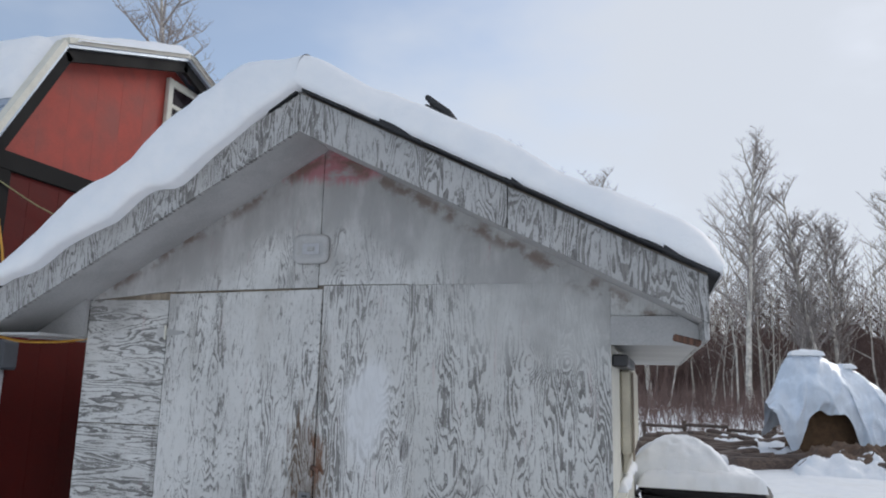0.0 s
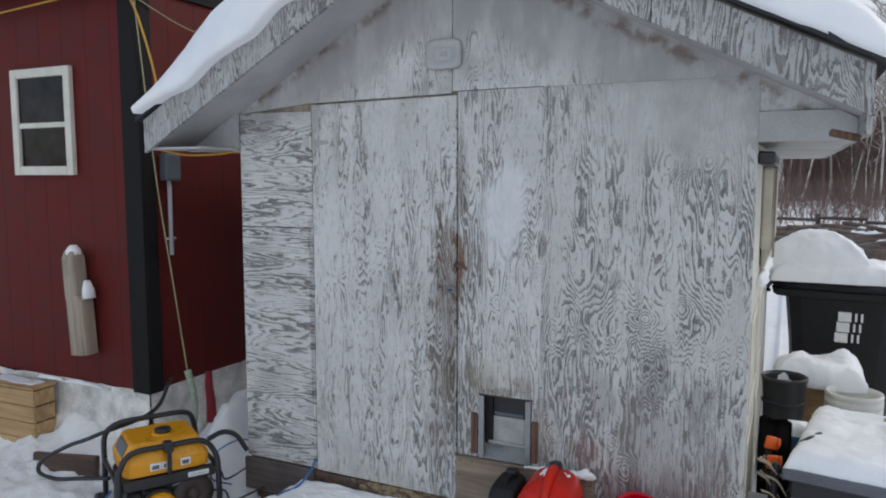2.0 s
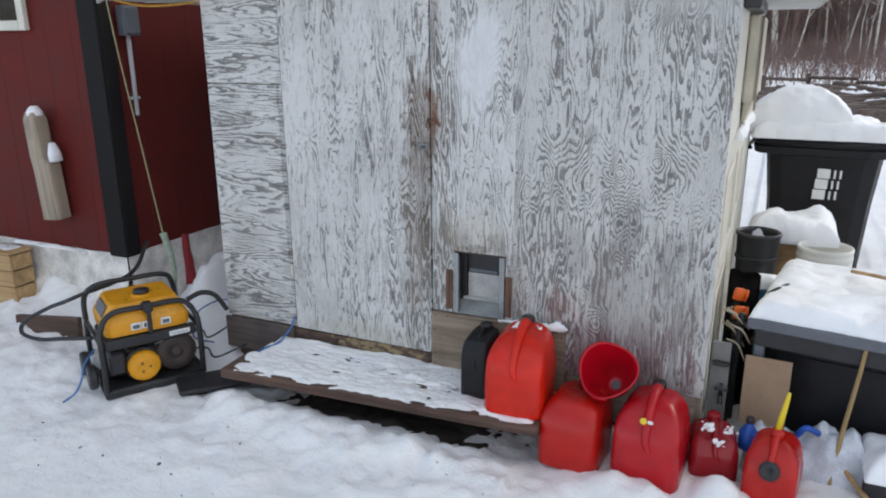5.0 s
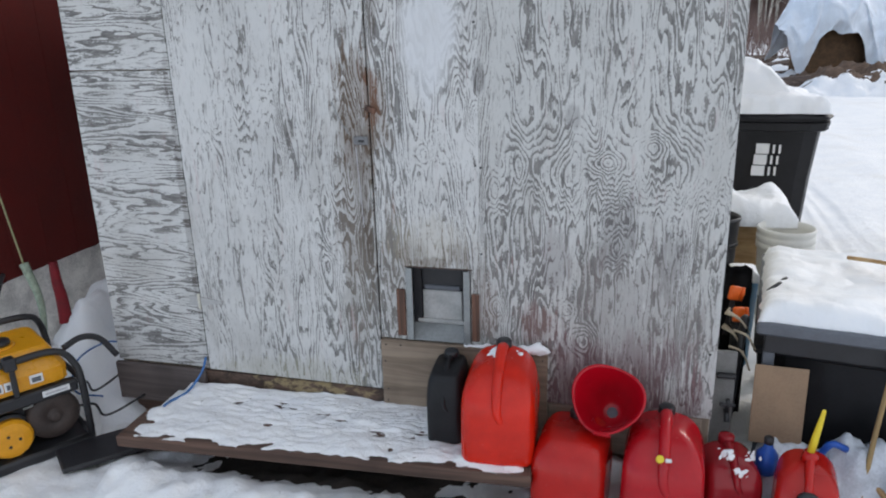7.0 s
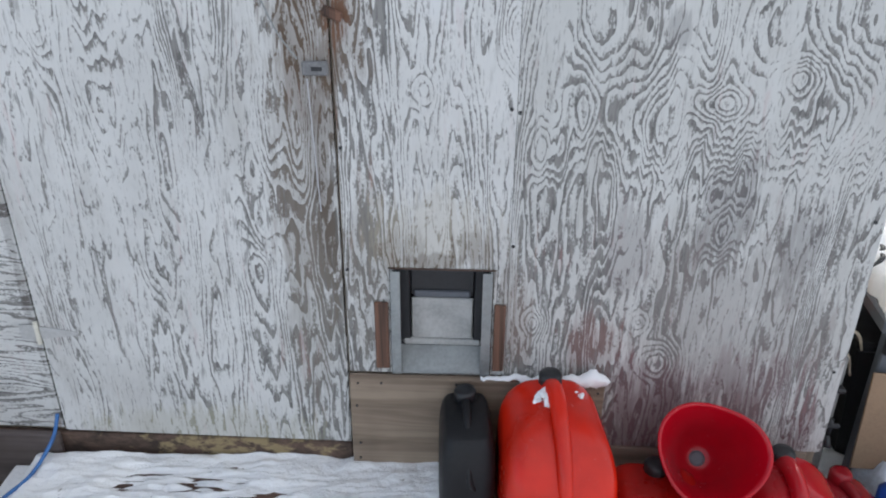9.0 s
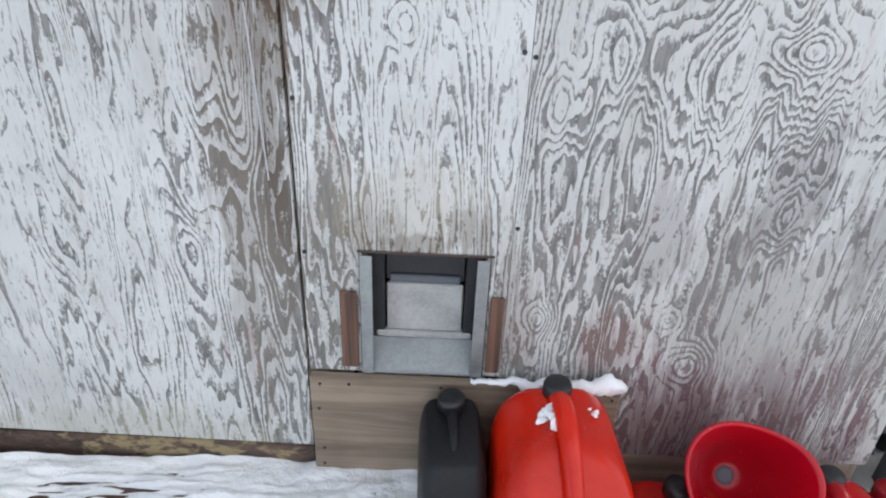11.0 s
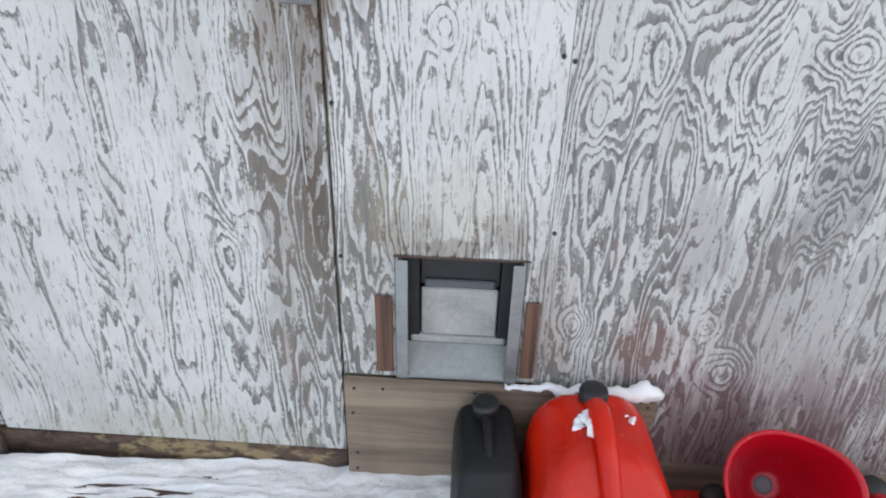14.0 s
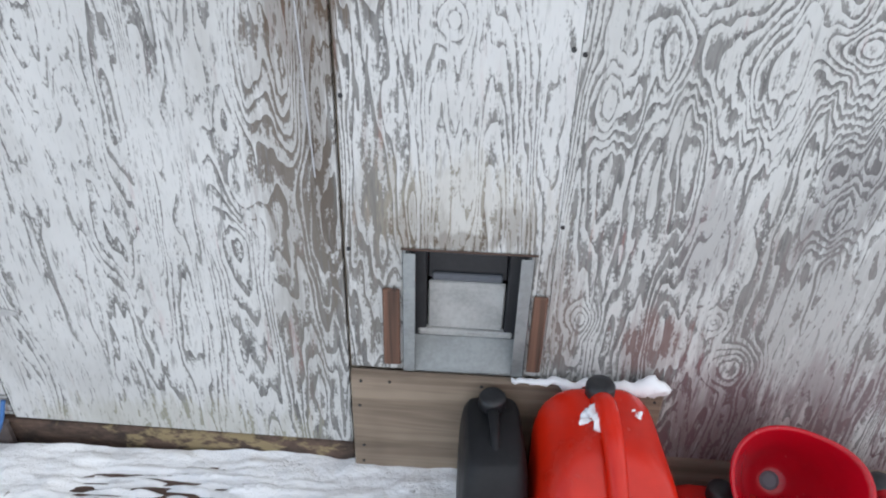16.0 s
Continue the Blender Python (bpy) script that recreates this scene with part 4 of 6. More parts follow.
strap_hinge(0.553)
strap_hinge(1.90)
latch = new("latch")
latch.parent, latch["label"] = shed, "grey metal latch with brown wooden turn block and wire"
part("latch_plate", box(-0.455, -0.400, -0.016, -0.006, 1.210, 1.240, 0.003), plain("dull_zinc", (0.20, 0.20, 0.205), 0.6, 0.25, 30.0), latch)
part("slot", box(-0.435, -0.412, -0.0185, -0.0165, 1.220, 1.229, 0.001), BLACK_PLASTIC, latch)
part("turn_block", box(-0.020, 0.024, -0.014, -0.006, -0.010, 0.012, 0.004, pose(-0.388, 0, 1.335, 0, 24, 0)), RUSTY_WOOD, latch)
part("wire", tube([(-0.53, -0.008, 1.36), (-0.50, -0.02, 1.30), (-0.462, -0.02, 1.245)], 0.0018, 5), METAL, latch)
part("wire", tube([(-0.444, -0.02, 1.205), (-0.440, -0.010, 1.02), (-0.436, -0.008, 0.90)], 0.0016, 5), PVC, latch)

fixture = thing("outlet_box", pose(-0.460, -0.002, 2.272), "grey-white painted outlet plate on the gable", "outlet box")
bm = loft([(0.0, 0.088, 0.066, 0, 0), (0.012, 0.086, 0.064, 0, 0), (0.017, 0.078, 0.057, 0, 0), (0.017, 0.060, 0.042, 0, 0), (0.010, 0.054, 0.036, 0, 0)], 48, 5.0)
bmesh.ops.transform(bm, matrix=pose(0, 0, 0, 90), verts=bm.verts)
part("plate", bm, PAINT, fixture, "grey-white rounded plate", True)
part("socket", box(-0.040, 0.040, -0.013, -0.0105, -0.024, 0.024, 0.001), PVC, fixture)
part("dimple", box(-0.016, 0.020, -0.019, -0.0135, -0.010, 0.010, 0.003), PAINT, fixture)

vent = thing("roof_vent", pose(-0.13, 0.60, 3.03, 0, 24, 0), "small dark roof vent poking through snow", "roof vent")
part("flue", box(-0.05, 0.05, -0.05, 0.05, -0.12, 0.10, 0.006), BLACK_PLASTIC, vent)
part("hood", box(-0.085, 0.085, -0.075, 0.075, 0.102, 0.130, 0.008, pose(0, 0, 0, 0, 14, 0)), SHINGLE, vent)

# side of the shed: corner trim, meter cabinet, broken eave pieces
cab = thing("meter_cabinet", pose(RX + 0.001, 0.62, 1.34), "cream wall cabinet with black cap on the shed's side", "cabinet")
part("body", box(0.0, 0.050, 0.0, 1.1, 0.06, 0.44, 0.01), CREAM, cab)
part("slanted_base", loft([(-0.03, 0.010, 0.48, 0.012, 0.55), (0.059, 0.024, 0.53, 0.025, 0.55)], 24, 8), CREAM, cab)
part("cap", box(-0.001, 0.060, -0.58, 0.30, 0.442, 0.490, 0.006), BLACK_PLASTIC, cab, "black cap strip")
part("edge_strip", box(0.052, 0.060, 0.0, 0.05, 0.03, 0.43, 0.003), GREYWOOD_Z, cab)
part("broken_slat", box(-0.06, 0.035, -0.012, 0.012, -0.013, 0.012, 0.005, pose(1.115, -0.22, 1.868, 0, 14, 0)), RUSTY_WOOD, shed)

board = thing("white_door_panel", pose(RX - 0.011, 0.02, 0.06), "old white panelled door fixed along the shed's side", "door panel")
part("leaf", box(0.0, 0.009, 0.0, 1.45, 0.0, 1.20, 0.002), WHITE_TRIM, board)
for y0, y1, z0, z1 in ((0.10, 0.62, 0.72, 1.10), (0.80, 1.32, 0.72, 1.10), (0.10, 0.62, 0.12, 0.60), (0.80, 1.32, 0.12, 0.60)):
    part("moulding", box(0.0095, 0.016, y0, y0 + 0.03, z0, z1, 0.003), WHITE_TRIM, board)
    part("moulding", box(0.0095, 0.016, y1 - 0.03, y1, z0, z1, 0.003), WHITE_TRIM, board)
    part("moulding", box(0.0095, 0.016, y0 + 0.031, y1 - 0.031, z0, z0 + 0.03, 0.003), WHITE_TRIM, board)
    part("moulding", box(0.0095, 0.016, y0 + 0.031, y1 - 0.031, z1 - 0.03, z1, 0.003), WHITE_TRIM, board)
    # flat plate; darker cream carries the shade of a recessed panel
    part("recess", box(0.0095, 0.0115, y0 + 0.031, y1 - 0.031, z0 + 0.031, z1 - 0.031, 0), CREAM, board, "flat cream inner panel, the recess's shade in its colour")
tagged(part("snow_cover", mound(RX - 0.008, RX + 0.040, 0.45, 1.45, 1.262, 0.035, 71.0, 0.03, 10, 60, 0.8), SNOW, smooth=True), "snow lying on top of the white door panel", "snow")

# ---- plank step ----
step = thing("plank_step", pose(-0.53, -0.42, 0.178, 0, 0, 3.0), "low step of old brown planks, dusted with snow", "step")
part("plank", box(-0.775, 0.775, 0.0, 0.205, -0.046, 0.0, 0.006), DARKWOOD, step)
part("plank", box(-0.70, 0.70, 0.212, 0.385, -0.048, -0.003, 0.006), DARKWOOD, step)
# black board added to deepen the shade under the planks
part("riser", box(-0.70, 0.72, 0.29, 0.32, -0.30, -0.049, 0.004), BLACK_TRIM, step, "black board added for the shade under the planks")
# dark sheet over the ground paints in the shade below the step
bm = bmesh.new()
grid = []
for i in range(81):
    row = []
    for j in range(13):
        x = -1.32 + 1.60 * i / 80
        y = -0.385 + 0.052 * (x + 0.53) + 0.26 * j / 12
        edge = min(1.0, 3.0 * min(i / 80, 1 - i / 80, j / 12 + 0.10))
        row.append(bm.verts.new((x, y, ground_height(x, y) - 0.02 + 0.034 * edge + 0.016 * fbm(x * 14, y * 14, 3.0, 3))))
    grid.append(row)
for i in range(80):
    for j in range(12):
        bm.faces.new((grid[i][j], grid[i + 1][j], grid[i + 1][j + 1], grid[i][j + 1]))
tagged(part("bare_soil", bm, plain("step_shade_dark", (0.035, 0.027, 0.022), 0.95, 0.5, 20.0, 0.6), smooth=True), "dark sheet for the shade on the ground under the plank step", "soil", kind="stuff")
bm = bmesh.new()
grid = []
nx, ny = 170, 80
for i in range(nx + 1):
    row = []
    for j in range(ny + 1):
        x, y = -0.765 + 1.53 * i / nx, 0.006 + 0.412 * j / ny
        e = min(1.0, min(x + 0.765, 0.765 - x, y - 0.006, 0.418 - y) / 0.05)
        bare = math.exp(-((x + 0.25) / 0.26) ** 2 - ((y - 0.31) / 0.07) ** 2) + 0.9 * math.exp(-((x - 0.10) / 0.24) ** 2 - ((y - 0.23) / 0.06) ** 2)
        z = 0.009 + 0.009 * fbm(x * 3.4, y * 9, 3.0, 3) + 0.009 * fbm(x * 13, y * 22, 7.0, 3) + 0.003 * max(0.0, (y - 0.32) / 0.05) * (0.7 + 0.8 * fbm(x * 5, 2.0, 8.0, 2)) - bare * (0.010 + 0.034 * fbm(x * 6, y * 95, 12.0, 3)) - 0.016 * (1 - e) * (y < 0.3) * (0.8 + 0.8 * fbm(x * 7, 1.0, 5.0, 3))
        if y > 0.21 and (x < -0.70 or x > 0.70):
            z = -0.03
        row.append(bm.verts.new((x, y, z)))
    grid.append(row)
for i in range(nx):
    for j in range(ny):
        bm.faces.new((grid[i][j], grid[i + 1][j], grid[i + 1][j + 1], grid[i][j + 1]))
dust = part("snow_dusting", bm, SNOW_GROUND, smooth=True)
dust.matrix_world = step.matrix_world
tagged(dust, "thin patchy snow trodden on the plank step", "snow", kind="stuff")
bm = tube([(-0.06, -0.016, 0.462), (0.02, -0.020, 0.466), (0.10, -0.026, 0.470), (0.18, -0.030, 0.476), (0.235, -0.030, 0.478), (0.256, -0.028, 0.470)], 0.006, 14, 10, 0.024)
for v in bm.verts:
    v.co += Vector((0, 0.6, 0.8)) * 0.017 * fbm(v.co.x * 26, v.co.z * 26, 3.0)
    if v.co.x > 0.205:
        k = math.sqrt(max(0.0, 1 - ((v.co.x - 0.205) / 0.056) ** 2)) + 0.02
        v.co.y, v.co.z = -0.022 + (v.co.y + 0.022) * k, 0.466 + (v.co.z - 0.466) * k
ledge = part("snow_ledge", bm, SNOW, smooth=True)
tagged(ledge, "small ridge of snow on the kick board", "snow")

# bits of dirt and bark trodden into the snow
rnd = random.Random(12)
bm = bmesh.new()
for k in range(34):
    x, y = rnd.uniform(-3.6, 0.9), rnd.uniform(-1.75, -0.65)
    r = rnd.choice((0.004, 0.005, 0.007, 0.011))
    bmesh.ops.create_icosphere(bm, subdivisions=1, radius=1.0, matrix=Matrix.LocRotScale((x, y, ground_height(x, y) + 0.002), Euler((0, 0, rnd.uniform(0, 3))), (r * rnd.uniform(1.0, 2.2), r, r * 0.5)))
tagged(part("debris", bm, EARTH_LOG), "small dark bits of dirt and bark on the snow", "debris", kind="stuff")

# ---- jerrycans ----


def jerrycan(m, mat, label, w=0.26, d=0.25, h=0.36, cap=BLACK_PLASTIC, group="fuel cans by the shed", spout=False, cap_front=False, full=0.0, grip=True):
    c = thing("jerrycan", m, label, "jerrycan", group)
    hw, hd = w / 2, d / 2
    s = []
    for z, a, b, y in ((0.0, 0.84, 0.86, 0), (0.012, 0.93, 0.94, 0), (0.035, 0.985, 0.985, 0), (0.07, 1.0, 1.0, 0), (0.30, 1.0, 1.0, 0), (0.55, 0.985, 1.0, 0), (0.64, 0.975, 0.985, 0.008), (0.72, 0.955, 0.94, 0.03), (0.80, 0.90, 0.86, 0.065),
                       (0.865, 0.81, 0.77, 0.105), (0.915, 0.69, 0.67, 0.14), (0.955, 0.53, 0.56, 0.175), (0.985, 0.31, 0.44, 0.20), (1.0, 0.12, 0.32, 0.21)):
        s.append((z * h, hw * (a + full * (1 - a) * (z > 0.5)), hd * (b + full * (1 - b) * (z > 0.5)), 0, y * d * (1 - full)))
    part("body", loft(s, 56, 7.0), mat, c, smooth=True)
    # grip: a fat rib from the filler down the sloping front, ending in a point
    pts = [(0, d * 0.34, h * 0.965), (0, d * 0.20, h * 1.035), (0, 0, h * 1.025), (0, -d * 0.18, h * 0.955), (0, -d * 0.35, h * 0.85), (0, -d * 0.455, h * 0.72), (0.003, -d * 0.490, h * 0.62), (0.012, -d * 0.480, h * 0.54), (0.018, -d * 0.460, h * 0.51)]
    if grip:
        part("handle", tube(pts, w * 0.088, 14, 7, w * 0.048), mat, c, smooth=True)
    part("mould_seam", tube([(hw * 0.96, d * 0.30, h * 0.06), (hw * 1.003, d * 0.30, h * 0.5), (hw * 0.95, d * 0.31, h * 0.68)], 0.0016, 6, 6), mat, c, smooth=True)
    if cap_front:
        part("cap", lathe([(0.034, 0), (0.036, 0.006), (0.036, 0.022), (0.030, 0.028), (0.012, 0.028), (0.010, 0.022)], 20, pose(0, -hd * 0.90, h * 0.66, 72)), cap, c, "black screw cap", True)
    else:
        part("cap", lathe([(0.026, 0), (0.028, 0.004), (0.028, 0.026), (0.024, 0.032), (0.010, 0.033)], 18, pose(0, d * 0.37, h * 0.975)), cap, c, "black screw cap", True)
    if spout:
        part("collar", lathe([(0.026, 0), (0.024, 0.02), (0.018, 0.034)], 16, pose(0, 0.01, h * 1.0)), mat, c, smooth=True)
        part("spout", lathe([(0.012, 0), (0.0115, 0.05), (0.0095, 0.10), (0.006, 0.155), (0.004, 0.158)], 12, pose(0.0, 0.01, h + 0.03, 0, 8, 0)), YELLOW_PLASTIC, c, "yellow pouring spout", True)
    return c


can1 = jerrycan(pose(0.112, -0.20, 0.176, 0, 0, 4), RED_A, "orange-red plastic jerrycan with snow crumbs on the step", 0.255, 0.30, 0.335)
can2 = jerrycan(pose(0.366, -0.225, -0.005, 0, 0, -5), RED_B, "red plastic jerrycan standing in snow below the step", 0.25, 0.28, 0.283, full=0.5, grip=False)
can3 = jerrycan(pose(0.668, -0.225, -0.005, 0, 0, -3), RED_C, "crimson plastic jerrycan with a small yellow tag", 0.265, 0.28, 0.335)
can4 = jerrycan(pose(0.895, -0.10, -0.005, 0, 0, 8), RED_D, "small dull crimson fuel can with snow patches", 0.185, 0.20, 0.190, cap=RED_D)
can5 = jerrycan(pose(1.115, -0.20, -0.02, 0, 0, -8), RED_B, "red fuel can with yellow spout and black front cap", 0.19, 0.20, 0.265, spout=True, cap_front=True)
part("tag", lathe([(0.013, 0), (0.013, 0.004), (0.009, 0.006)], 12, pose(-0.012, -0.120, 0.288, 60)), YELLOW_PLASTIC, can3, "round yellow tag")
part("tag_tail", box(0.004, 0.024, -0.128, -0.121, 0.282, 0.296, 0.003), LABEL_WHITE, can3)
black_can = jerrycan(pose(-0.092, -0.145, 0.178, 0, 0, 4), MATT_BLACK, "narrow black plastic fuel can on the step", 0.130, 0.22, 0.258, full=0.7)


def crumbs(m, size, seed, label):
    """A thin broken patch of snow lying on a curved surface."""
    bm = bmesh.new()
    rnd = random.Random(seed)
    for k in range(14):
        x, y = rnd.gauss(0, 0.45) * size, rnd.gauss(0, 0.3) * size
        r = size * rnd.uniform(0.15, 0.45)
        bmesh.ops.create_icosphere(bm, subdivisions=2, radius=1.0, matrix=Matrix.LocRotScale((x, y, 0), Euler((rnd.random(), rnd.random(), rnd.random())), (r, r * rnd.uniform(0.5, 1.0), r * 0.28)))
    for v in bm.verts:
        v.co += Vector((0.15, 0.15, 0.1)) * size * fbm(v.co.x * 60, v.co.y * 60, seed)
    ob = part("snow_crumbs", bm, SNOW, smooth=True)
    ob.matrix_world = m
    return tagged(ob, label, "snow", kind="stuff")


crumbs(pose(0.082, -0.150, 0.516, 26, -26, -35), 0.036, 3, "crumbs of snow on the orange-red can")
crumbs(pose(0.172, -0.140, 0.507, 15, 36, 0), 0.014, 5, "crumbs of snow on the orange-red can")
crumbs(pose(-0.05, -0.236, 0.386, 62, 0, 0), 0.010, 6, "crumbs of snow on the black can")
crumbs(pose(0.865, -0.158, 0.212, 48, -20, 0), 0.030, 7, "patch of snow on the small crimson can")
crumbs(pose(0.95, -0.150, 0.208, 48, 20, 0), 0.030, 8, "patch of snow on the small crimson can")
crumbs(pose(0.915, -0.194, 0.172, 75, 0, 0), 0.028, 9, "patch of snow on the small crimson can")

# big red funnel lying against the cans, mouth to the yard
ax = Vector((-0.10, -0.72, 0.69)).normalized()
fm = Matrix.Translation(Vector((0.474, -0.195, 0.395)) - ax * 0.0) @ ax.to_track_quat("Z", "Y").to_matrix().to_4x4()
funnel = thing("funnel", fm, "large bright red plastic funnel propped on the cans", "funnel", )
part("bowl", lathe([(0.030, -0.190), (0.042, -0.186), (0.078, -0.115), (0.106, -0.035), (0.118, 0.0), (0.121, 0.004), (0.121, 0.010), (0.114, 0.010), (0.110, 0.0), (0.098, -0.035), (0.070, -0.113), (0.036, -0.172), (0.020, -0.175)], 48), RED_E, funnel, "", True)
for v in bpy.data.objects["bowl"].data.vertices:
    a = math.atan2(v.co.y, v.co.x)
    k = 1 + max(0.0, v.co.z + 0.12) / 0.12 * (0.035 * math.cos(2 * a + 0.6) + 0.050 * math.cos(3 * a - 0.9))
    v.co.x, v.co.y = v.co.x * k, v.co.y * k
    v.co.z += 0.010 * math.cos(a - 0.7) * max(0.0, v.co.z + 0.08) / 0.08
part("outlet", lathe([(0.0195, -0.178), (0.0195, -0.1730), (0.014, -0.171)], 20), GREY_PAINT, funnel, "grey outlet strainer")
part("lip_tab", box(-0.03, 0.03, -0.125, -0.118, -0.02, 0.008, 0.004), RED_E, funnel)

# ---- generator ----
gen = thing("generator", pose(-1.709, -0.469, 0.0, 0, 0, 58.5), "portable yellow generator in a black tube frame, standing in snow", "generator")
W, D, H = 0.232, 0.42, 0.455
R = 0.014
for y, top in ((0.0, H - 0.03), (D, H + 0.015)):
    loop = [(-W, y, 0.03), (-W, y, 0.26), (-W + 0.01, y + 0.02, top - 0.07), (-W + 0.07, y + 0.03 * (1 if y == 0 else -1), top), (0, y + 0.03 * (1 if y == 0 else -1), top + 0.005),
            (W - 0.07, y + 0.03 * (1 if y == 0 else -1), top), (W - 0.01, y + 0.02, top - 0.07), (W, y, 0.26), (W, y, 0.03)]
    part("frame_hoop", tube(loop, R, 10, 6), DARK_STEEL, gen, smooth=True)
for x in (-W, W):
    part("frame_rail", tube([(x, 0, 0.04), (x, D, 0.04)], R, 10, 1), DARK_STEEL, gen, smooth=True)
    part("frame_rail", tube([(x, 0.0, 0.285), (x, D, 0.285)], R * 0.8, 10, 1), DARK_STEEL, gen, smooth=True)
for y in (0.0, D):
    part("frame_rail", tube([(-W, y, 0.035), (W, y, 0.035)], R, 10, 1), DARK_STEEL, gen, smooth=True)
part("base_tray", box(-W - 0.01, W + 0.01, -0.015, D + 0.01, 0.0, 0.045, 0.01), BLACK_PLASTIC, gen)
part("tank", loft([(0.296, 0.188, 0.170, 0, D / 2), (0.302, 0.200, 0.182, 0, D / 2), (0.362, 0.202, 0.184, 0, D / 2), (0.370, 0.197, 0.179, 0, D / 2), (0.440, 0.160, 0.140, 0, D / 2), (0.448, 0.150, 0.130, 0, D / 2)], 64, 11), YELLOW, gen, "yellow fuel tank")
part("tank_seam", loft([(0.340, 0.2035, 0.1855, 0, D / 2), (0.346, 0.2035, 0.1855, 0, D / 2)], 64, 11), YELLOW, gen)
part("filler_neck", lathe([(0.052, 0), (0.054, 0.004), (0.046, 0.008)], 24, pose(0.01, D / 2 - 0.03, 0.447)), YELLOW, gen, "", True)
part("filler_cap", lathe([(0.036, 0), (0.040, 0.006), (0.038, 0.020), (0.018, 0.024)], 20, pose(0.01, D / 2 - 0.03, 0.454)), BLACK_PLASTIC, gen, "black tank cap", True)
part("gauge", box(-0.030, 0.030, -0.085, 0.085, -0.003, 0.003, 0.002, pose(-0.182, D / 2, 0.4085, 0, -62, 0)), GREY_PAINT, gen, "grey stripe on the tank")
part("clamp", box(-0.022, 0.022, -0.004, 0.05, 0.405, 0.455, 0.006), BLACK_PLASTIC, gen)
part("strut", box(-0.010, 0.010, -0.008, 0.012, 0.30, 0.41, 0.004), BLACK_PLASTIC, gen)
part("control_panel", box(-W + 0.015, W - 0.015, 0.004, 0.05, 0.245, 0.294, 0.006), BLACK_PLASTIC, gen)
for x0, x1, z0, z1 in ((-0.085, -0.036, 0.322, 0.358), (-0.032, -0.004, 0.322, 0.358), (0.056, 0.104, 0.322, 0.358)):
    part("sticker", box(x0, x1, 0.0205, 0.0250, z0, z1, 0.001), LABEL_WHITE, gen, "white sticker")
    part("sticker_print", box(x0 + 0.008, x1 - 0.008, 0.0185, 0.0204, z0 + 0.007, z1 - 0.010, 0), GREY_PAINT, gen)
part("name_plate", box(0.085, 0.185, 0.0, 0.0038, 0.262, 0.286, 0.001), LABEL_WHITE, gen, "white plate with a grey bar")
part("plate_print", box(0.095, 0.175, -0.0018, -0.0002, 0.270, 0.277, 0), PVC, gen)
part("engine_block", box(-0.12, 0.05, 0.085, 0.32, 0.05, 0.20, 0.015), GREY_PAINT, gen)
# black box added inside the frame so that its interior stays dark
part("shroud", box(-0.205, 0.205, 0.125, 0.37, 0.046, 0.285, 0.02), BLACK_PLASTIC, gen, "black box added to keep the frame's interior dark")
part("air_box", box(-0.20, -0.125, 0.03, 0.124, 0.10, 0.22, 0.012), BLACK_PLASTIC, gen)
part("fuel_line", tube([(-0.10, 0.04, 0.28), (-0.12, 0.03, 0.23), (-0.08, 0.05, 0.21)], 0.006, 8, 6), BLACK_PLASTIC, gen, smooth=True)
part("spark_lead", tube([(0.02, 0.05, 0.22), (0.05, 0.03, 0.235), (0.03, 0.04, 0.26)], 0.005, 8, 6), METAL, gen, smooth=True)
part("recoil_cover", lathe([(0.062, 0.0), (0.078, 0.006), (0.080, 0.03), (0.070, 0.045), (0.040, 0.050), (0.012, 0.048)], 14, pose(-0.045, 0.055, 0.125, 90)), YELLOW, gen, "round yellow recoil cover")
for k in range(3):
    a = k * 2.1
    part("cover_bolt", lathe([(0.006, 0), (0.006, 0.004)], 8, pose(-0.045 + 0.025 * math.cos(a), 0.006, 0.125 + 0.025 * math.sin(a), 90)), DARK_STEEL, gen)
part("recoil_ring", lathe([(0.088, 0.0), (0.092, 0.010), (0.088, 0.022), (0.07, 0.022)], 24, pose(-0.045, 0.075, 0.125, 90)), BLACK_PLASTIC, gen, "", True)
part("alternator", lathe([(0.096, -0.10), (0.100, -0.015), (0.092, 0.0), (0.040, 0.002), (0.034, -0.004), (0.022, -0.004), (0.020, 0.014), (0.010, 0.016)], 32, pose(0.120, 0.035, 0.155, 90)), plain("rusty_dark_steel", (0.055, 0.040, 0.035), 0.6, 0.35, 14.0), gen, "dark round alternator end", True)
part("muffler", box(0.05, 0.17, 0.24, 0.36, 0.08, 0.19, 0.015), plain("burnt_steel", (0.07, 0.055, 0.045), 0.6, 0.35, 14.0), gen)
for y in (0.10, 0.30):
    part("wheel", lathe([(0.02, -0.02), (0.055, -0.02), (0.062, -0.012), (0.062, 0.012), (0.055, 0.02), (0.02, 0.02)], 20, pose(-W - 0.045, y, 0.095, 0, 90, 0)), BLACK_PLASTIC, gen, "black rubber wheel")
part("pull_handle", tube([(W - 0.02, 0.10, 0.40), (W + 0.06, 0.12, 0.415), (W + 0.13, 0.12, 0.385), (W + 0.18, 0.10, 0.30)], 0.013, 10, 8), BLACK_PLASTIC, gen, "curved black carrying handle", True)

mat_pad = part("rubber_mat", box(-0.22, 0.22, -0.10, 0.10, 0.0, 0.022, 0.006, pose(-1.455, -0.285, 0.006, 0, 2, 50)), BLACK_PLASTIC)
tagged(mat_pad, "black rubber mat between generator and step", "mat")

# cables
def cable(name, pts, r, material, label, category="cable", taper=None):
    return tagged(part(name, tube(pts, r, 8, 10, taper), material, smooth=True), label, category)


